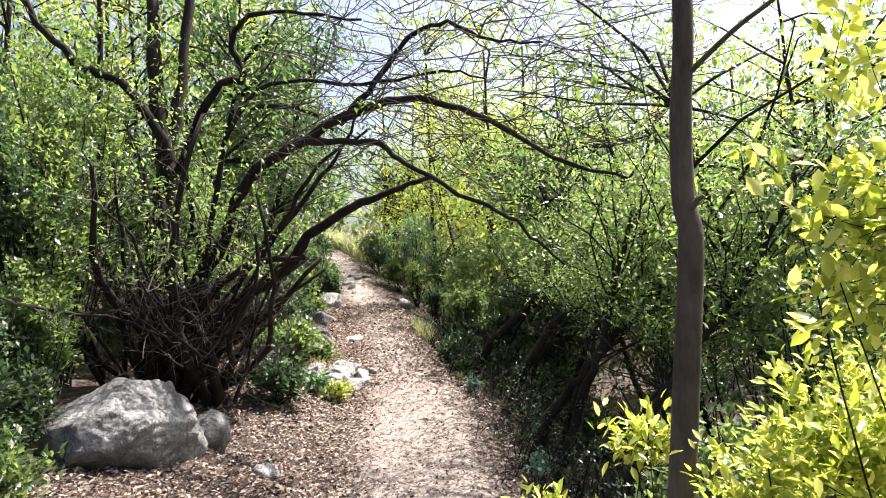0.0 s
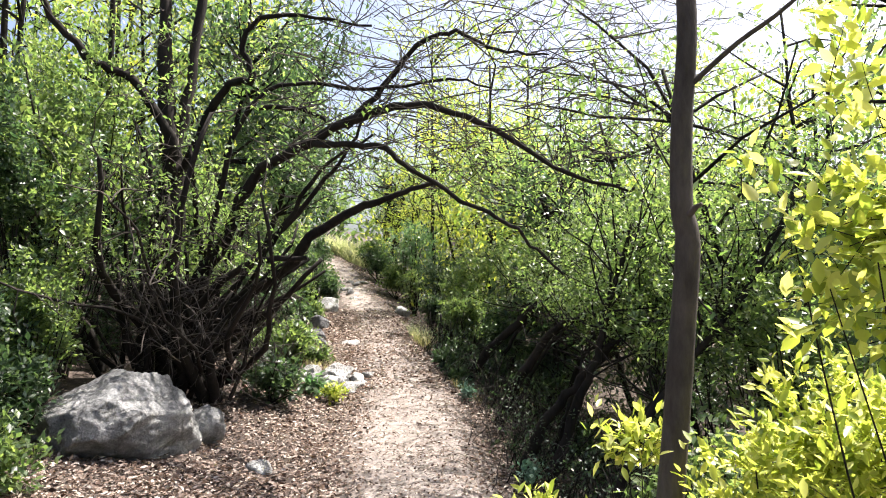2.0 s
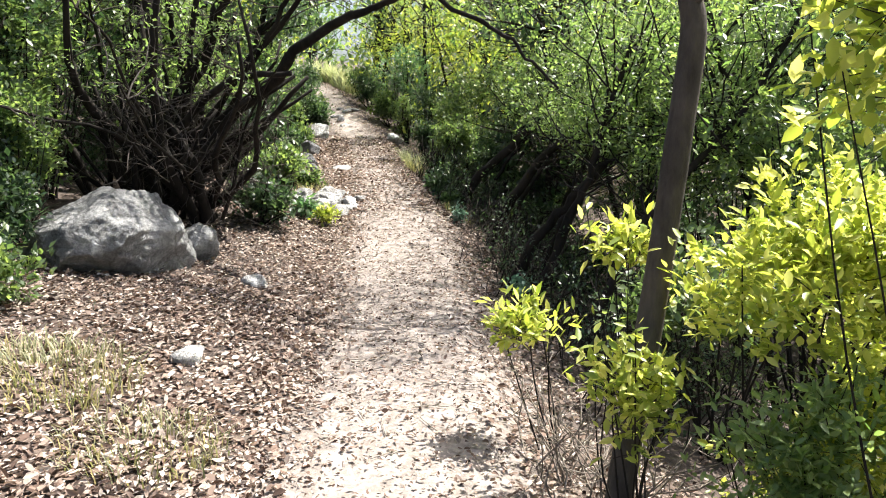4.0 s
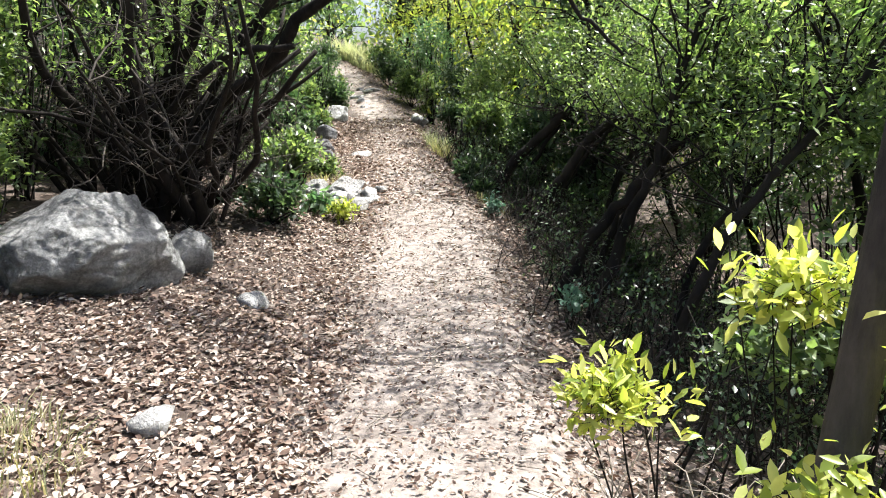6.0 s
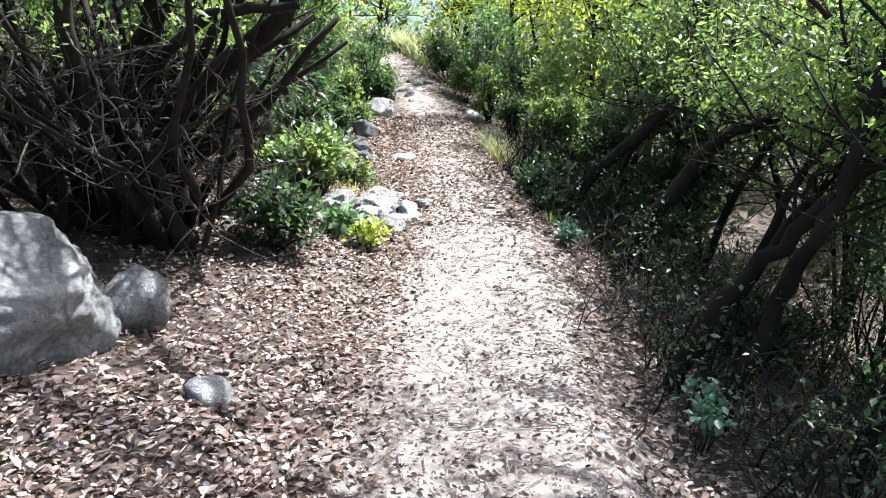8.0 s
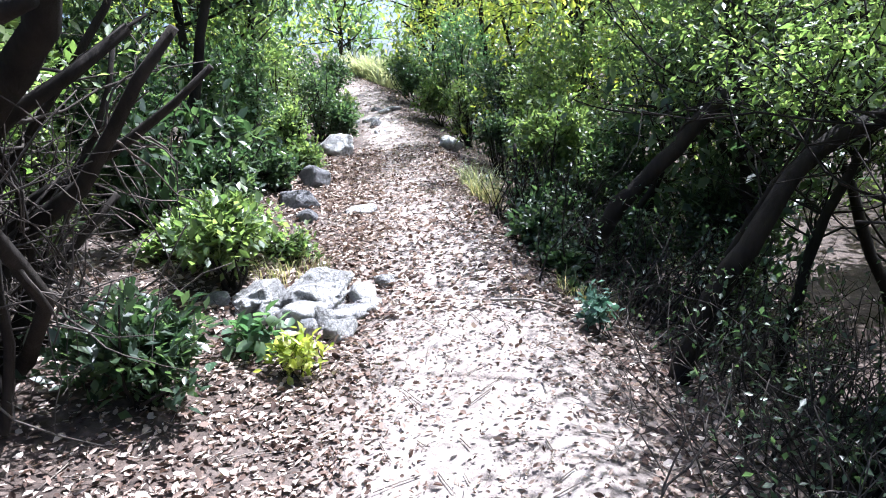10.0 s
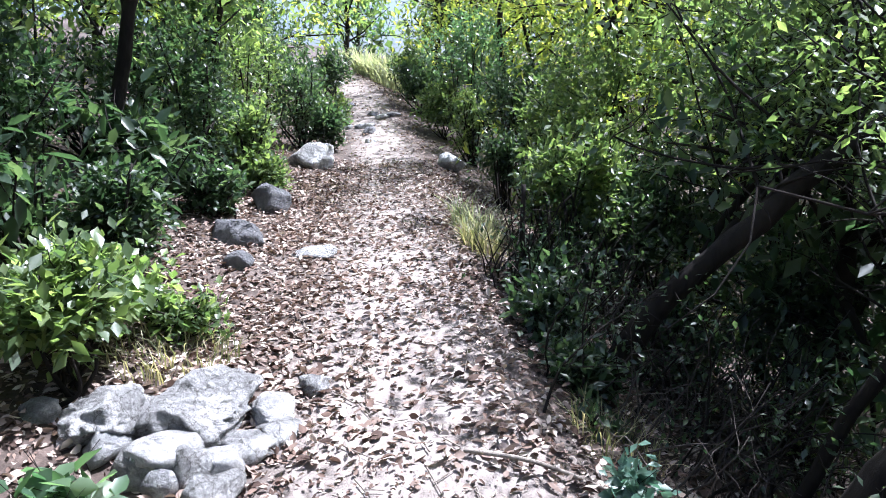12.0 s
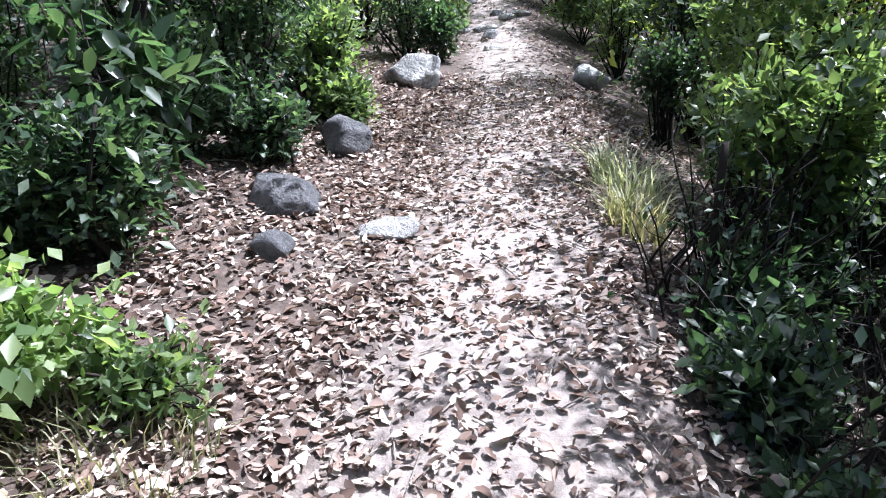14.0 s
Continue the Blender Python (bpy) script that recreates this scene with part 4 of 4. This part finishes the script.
def build_dead_stems():
    rng = np.random.default_rng(31)
    owner = thing("dead_shrub", (-0.12, 10.95, float(land(-0.12, 10.95))), "cluster of thin dark upright dead stems beside dry grass", "shrub")
    w = Wood()
    w.tube(smooth_line([(-0.12, 10.95, 0.42), (-0.12, 10.97, 0.8), (-0.1, 11.0, 1.16)], 4), 0.022, 0.014, 7)
    for i in range(26):
        s = np.array([-0.1 + rng.normal(0, 0.14), 11.0 + rng.normal(0, 0.2), 0.45])
        w.tube(wander(rng, s, (rng.normal(0, 0.2), rng.normal(0, 0.2), 1), rng.uniform(0.35, 0.8), 6, 0.12), 0.007, 0.003, 4)
    part(owner, "stems", w.mesh("stems", BARK))


build_dead_stems()
grass_tuft("grass_tuft", (-0.5, 12.15), 0.2, 0.42, 200, STRAW, "pale dry upright grass tuft beside the trail", 201, 0.005)
grass_tuft("grass_tuft", (-0.42, 11.6), 0.15, 0.35, 160, GRASS, "green grass tuft beside the trail", 202, 0.005)
grass_tuft("grass_tuft", (-1.8, 3.5), 0.45, 0.17, 800, GRASS, "low tangled dry grass on the near bank", 203, 0.0035)
grass_tuft("grass_tuft", (-1.1, 3.0), 0.35, 0.13, 420, GRASS, "low dry grass at the trail's edge", 204, 0.0035)
grass_tuft("grass_tuft", (-1.75, 9.6), 0.3, 0.2, 260, GRASS, "thin dry grass near the outcrop", 205, 0.0035)
grass_tuft("grass_tuft", (0.3, 9.5), 0.2, 0.25, 160, GRASS, "thin green grass on the gully's edge", 206, 0.0035)
for k in range(6):
    rr = np.random.default_rng(300 + k)
    grass_tuft("grass_tuft", (-3.4 + rr.normal(0, 0.55), 24.3 + rr.normal(0, 0.8)), 0.5, 0.9, 240, STRAW, "tall sunlit pale yellow grass at the trail's bend", 310 + k, 0.014)


def build_trail_stick():
    w = Wood()
    pts = [(-0.32, 9.08), (-0.05, 9.02), (0.25, 9.08), (0.6, 9.2), (0.95, 9.36)]
    w.tube(smooth_line([(x, y, float(land(x, y)) + 0.03) for x, y in pts], 4), 0.01, 0.005, 6)
    tagged(new("fallen_stick", w.mesh("fallen_stick", TWIG)), "long thin dead stick lying across the trail's edge", "stick")


build_trail_stick()


def build_undergrowth():
    """Thin dark stems with sparse small leaves that fill the shade of the gully."""
    rng = np.random.default_rng(55)
    spots = [(0.7 * (k % 3) + rng.normal(0, 0.12), 4.6 + 0.68 * (k // 3) + rng.normal(0, 0.12)) for k in range(33)]
    spots = [(x + float(along(y, TRAIL_X) + along(y, [(9.3, 1.35), (9.9, 0.8)])), y) for x, y in spots]
    for k, (x, y) in enumerate(spots):
        z = float(land(x, y))
        owner = thing("undergrowth", (x, y, z), "thicket of thin dark stems with sparse small leaves in shade", "undergrowth", "gully undergrowth")
        w = Wood()
        tips, ways = [], []
        for i in range(12):
            s = np.array([x + rng.normal(0, 0.22), y + rng.normal(0, 0.22), 0.0])
            s[2] = float(land(s[0], s[1])) - 0.02
            tw = wander(rng, s, (rng.normal(0.35, 0.4), rng.normal(0, 0.4), 1), rng.uniform(0.35, 1.0), 7, 0.16, -0.02)
            if not (clear_of_walk(tw).all() and (tw[:, 0] > along(tw[:, 1], TRAIL_X) + 0.55).all()):
                continue
            w.tube(tw, rng.uniform(0.004, 0.011), 0.002, 4)
            for q in range(5):
                t2 = wander(rng, tw[rng.integers(2, 8)], rng.normal(0, 1, 3) + (0, 0, 0.2), rng.uniform(0.12, 0.4), 4, 0.3)
                w.tube(t2, 0.003, 0.0012, 3)
                tips += [t2[-1], t2[2]]
                ways += [t2[-1] - t2[-2], t2[2] - t2[1]]
        tips, ways = np.array(tips), np.array(ways)
        ways /= np.linalg.norm(ways, axis=1, keepdims=True)
        c, h, nor, ln = leaves_round(rng, tips, ways, 4, 0.042, 0.12, 0.1)
        ok = clear_of_walk(c) & (c[:, 2] > land(c[:, 0], c[:, 1]) + 0.01)
        part(owner, "stems", w.mesh("stems", BARK))
        part(owner, "leaves", leaf_mesh("leaves", c[ok], h[ok], nor[ok], ln[ok], ln[ok] * 0.5, (GREEN_DEEP, GREEN_DEEP, GREEN_MID)[k % 3]), "stuff")


build_undergrowth()

# ---- the wood around ----
WOOD = [
    # right, beyond the gully
    (4.5, 6.0, 5.0, 1.5, 1), (5.2, 9.5, 5.5, 1.7, 0), (4.6, 13.0, 4.8, 1.6, 1), (3.6, 17.0, 4.6, 1.7, 2), (6.5, 16.0, 6.0, 2.0, 1), (1.0, 21.0, 4.4, 1.6, 0),
    (4.0, 22.0, 5.5, 2.0, 1), (8.0, 11.0, 6.5, 2.1, 2), (7.0, 4.5, 5.5, 1.9, 1), (-0.5, 25.5, 4.2, 1.5, 1), (2.0, 28.0, 5.0, 2.0, 2), (7.0, 27.0, 6.0, 2.2, 1), (9.5, 20.0, 6.5, 2.3, 0), (4.2, 2.6, 3.6, 1.3, 0),
    # left
    (-5.2, 8.6, 5.8, 1.6, 1), (-5.4, 12.0, 5.5, 1.6, 0), (-6.0, 16.0, 5.6, 1.8, 1), (-7.2, 20.0, 5.6, 1.9, 2), (-7.0, 9.5, 6.5, 2.0, 0), (-6.4, 5.2, 6.0, 1.9, 1), (-8.5, 14.0, 7.0, 2.2, 1), (-4.3, 10.4, 5.0, 1.4, 1),
    # beyond the bend
    (-5.4, 28.0, 4.5, 1.8, 2), (-8.0, 26.0, 5.5, 2.0, 1), (-3.0, 31.0, 4.5, 2.0, 1), (-10.0, 31.0, 6.0, 2.3, 0), (-1.0, 36.0, 5.0, 2.3, 2),
    (-3.9, 13.4, 6.5, 1.6, 3), (-2.6, 26.5, 6.5, 2.2, 3), (-5.6, 19.0, 7.0, 2.0, 3), (0.4, 30.0, 7.5, 2.6, 3), (-4.8, 24.8, 6.0, 2.0, 3), (3.0, 19.5, 7.0, 2.1, 3), (6.0, 12.5, 7.0, 2.2, 3), (-4.6, 9.6, 7.0, 1.7, 3), (5.2, 7.6, 6.5, 1.8, 3),
    # added beside the gully, crowns set to keep sun off its edge
    (1.9, 11.4, 4.4, 1.3, 0), (1.5, 13.2, 4.6, 1.3, 1), (1.5, 10.7, 3.7, 1.0, 0),
    # behind the start
    (-4.5, -2.5, 6.0, 2.0, 1), (3.8, -2.0, 6.0, 2.0, 0), (0.0, -6.0, 6.5, 2.4, 1), (-5.0, 2.0, 5.0, 1.6, 0),
]
for k, (tx, ty, hgt, cr, m) in enumerate(WOOD):
    near = ty < 18 and ty > 0
    tree("wood_tree", (tx, ty), hgt, cr, 210 if near else 120, 9, 0.15 if near else 0.21, (GREEN_DEEP, GREEN_MID, GREEN_GREY, GREEN_FRESH)[m],
         "leafy green tree with slender dark limbs in the surrounding wood", 400 + k, trunk_r=0.07, low=0.12)
# Backdrop crowns, their sunlit look carried by the paler leaf colour.
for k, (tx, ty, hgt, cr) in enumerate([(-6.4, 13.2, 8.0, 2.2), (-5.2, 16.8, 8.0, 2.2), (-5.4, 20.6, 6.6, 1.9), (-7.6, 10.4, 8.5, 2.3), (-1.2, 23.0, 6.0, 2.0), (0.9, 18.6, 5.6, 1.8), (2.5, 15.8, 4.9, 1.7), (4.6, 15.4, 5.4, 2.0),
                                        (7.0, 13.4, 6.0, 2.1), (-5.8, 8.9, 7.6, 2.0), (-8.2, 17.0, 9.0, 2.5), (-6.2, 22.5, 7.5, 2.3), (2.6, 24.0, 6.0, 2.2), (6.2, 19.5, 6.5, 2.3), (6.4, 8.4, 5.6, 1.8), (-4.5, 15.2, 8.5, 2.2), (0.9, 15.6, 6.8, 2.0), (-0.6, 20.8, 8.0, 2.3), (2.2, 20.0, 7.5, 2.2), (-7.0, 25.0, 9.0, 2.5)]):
    tree("sunlit_tree", (tx, ty), hgt, cr, 400, 9, 0.14, GREEN_SUN, "tall airy tree with leaves coloured a sunlit yellow-green", 600 + k, trunk_r=0.075, low=0.2, group="sunlit trees")
for k, (tx, ty) in enumerate([(-2.75, 24.6), (-2.35, 24.9)]):
    tree("dark_tree", (tx, ty), 3.4, 1.0, 140, 10, 0.1, GREEN_DEEP, "small tree with a stout dark trunk at the trail's bend", 470 + k, trunk_r=0.2, low=0.6, tilt=(0.5, 0))


def build_far_woods():
    """The woods that close the view all round, past the trees one can tell apart."""
    rng = np.random.default_rng(77)
    c = []
    for i in range(230):
        a, far = rng.uniform(0, 6.283), rng.uniform(11, 26)
        x, y = far * math.sin(a), 10 + far * 1.25 * math.cos(a)
        if abs(x - float(along(y, TRAIL_X))) < 3 and y < 26:
            continue
        z, hgt = float(land(x, y)), rng.uniform(2.5, 5.0)
        n = 90
        d = rng.normal(0, 1, (n, 3))
        d /= np.linalg.norm(d, axis=1, keepdims=True)
        c.append(np.array([x, y, z + hgt * 0.5]) + d * rng.uniform(0.5, 1, (n, 1)) * (hgt * 0.55, hgt * 0.55, hgt * 0.55))
    c = np.concatenate(c)
    c = c[c[:, 2] > land(c[:, 0], c[:, 1])]
    n = len(c)
    ln = rng.uniform(0.25, 0.5, n)
    ob = new("far_woods", leaf_mesh("far_woods", c, rng.normal(0, 1, (n, 3)), rng.normal(0, 0.6, (n, 3)) + (0, 0, 1), ln, ln * 0.5, GREEN_MID))
    tagged(ob, "thick green woods on the slopes all round", "woods", kind="stuff")


build_far_woods()

# Trees added on the left so their crowns shade bank and trail.
for k, (tx, ty, hgt, cr, lean) in enumerate([(-3.5, 11.8, 4.6, 1.5, 1.3), (-3.6, 14.0, 4.8, 1.5, 1.0), (-3.6, 9.6, 4.4, 1.3, 0.9)]):
    tree("shade_tree", (tx, ty), hgt, cr, 400, 11, 0.12, GREEN_DEEP, "dark green tree added for shade, leaning from the bank over the trail", 500 + k, trunk_r=0.07, low=0.5, tilt=(lean, 0.2))
# Airy crowns added between sun and trail for dappled shade.
for k, (tx, ty, hgt, cr, lean) in enumerate([(3.3, 6.4, 5.0, 1.7, -1.2), (3.3, 8.8, 4.8, 1.7, -1.3), (3.0, 11.2, 4.8, 1.7, -1.4), (2.4, 13.6, 5.0, 1.6, -1.3), (1.6, 16.6, 5.0, 1.6, -1.2), (0.6, 19.6, 4.8, 1.6, -1.2)]):
    tree("shade_tree", (tx, ty), hgt, cr, 200, 8, 0.09, GREEN_FRESH, "airy green tree added for dappled shade, leaning over the gully towards the trail", 520 + k, trunk_r=0.055, low=0.62, tilt=(lean, 0.1), group="overhanging trees")
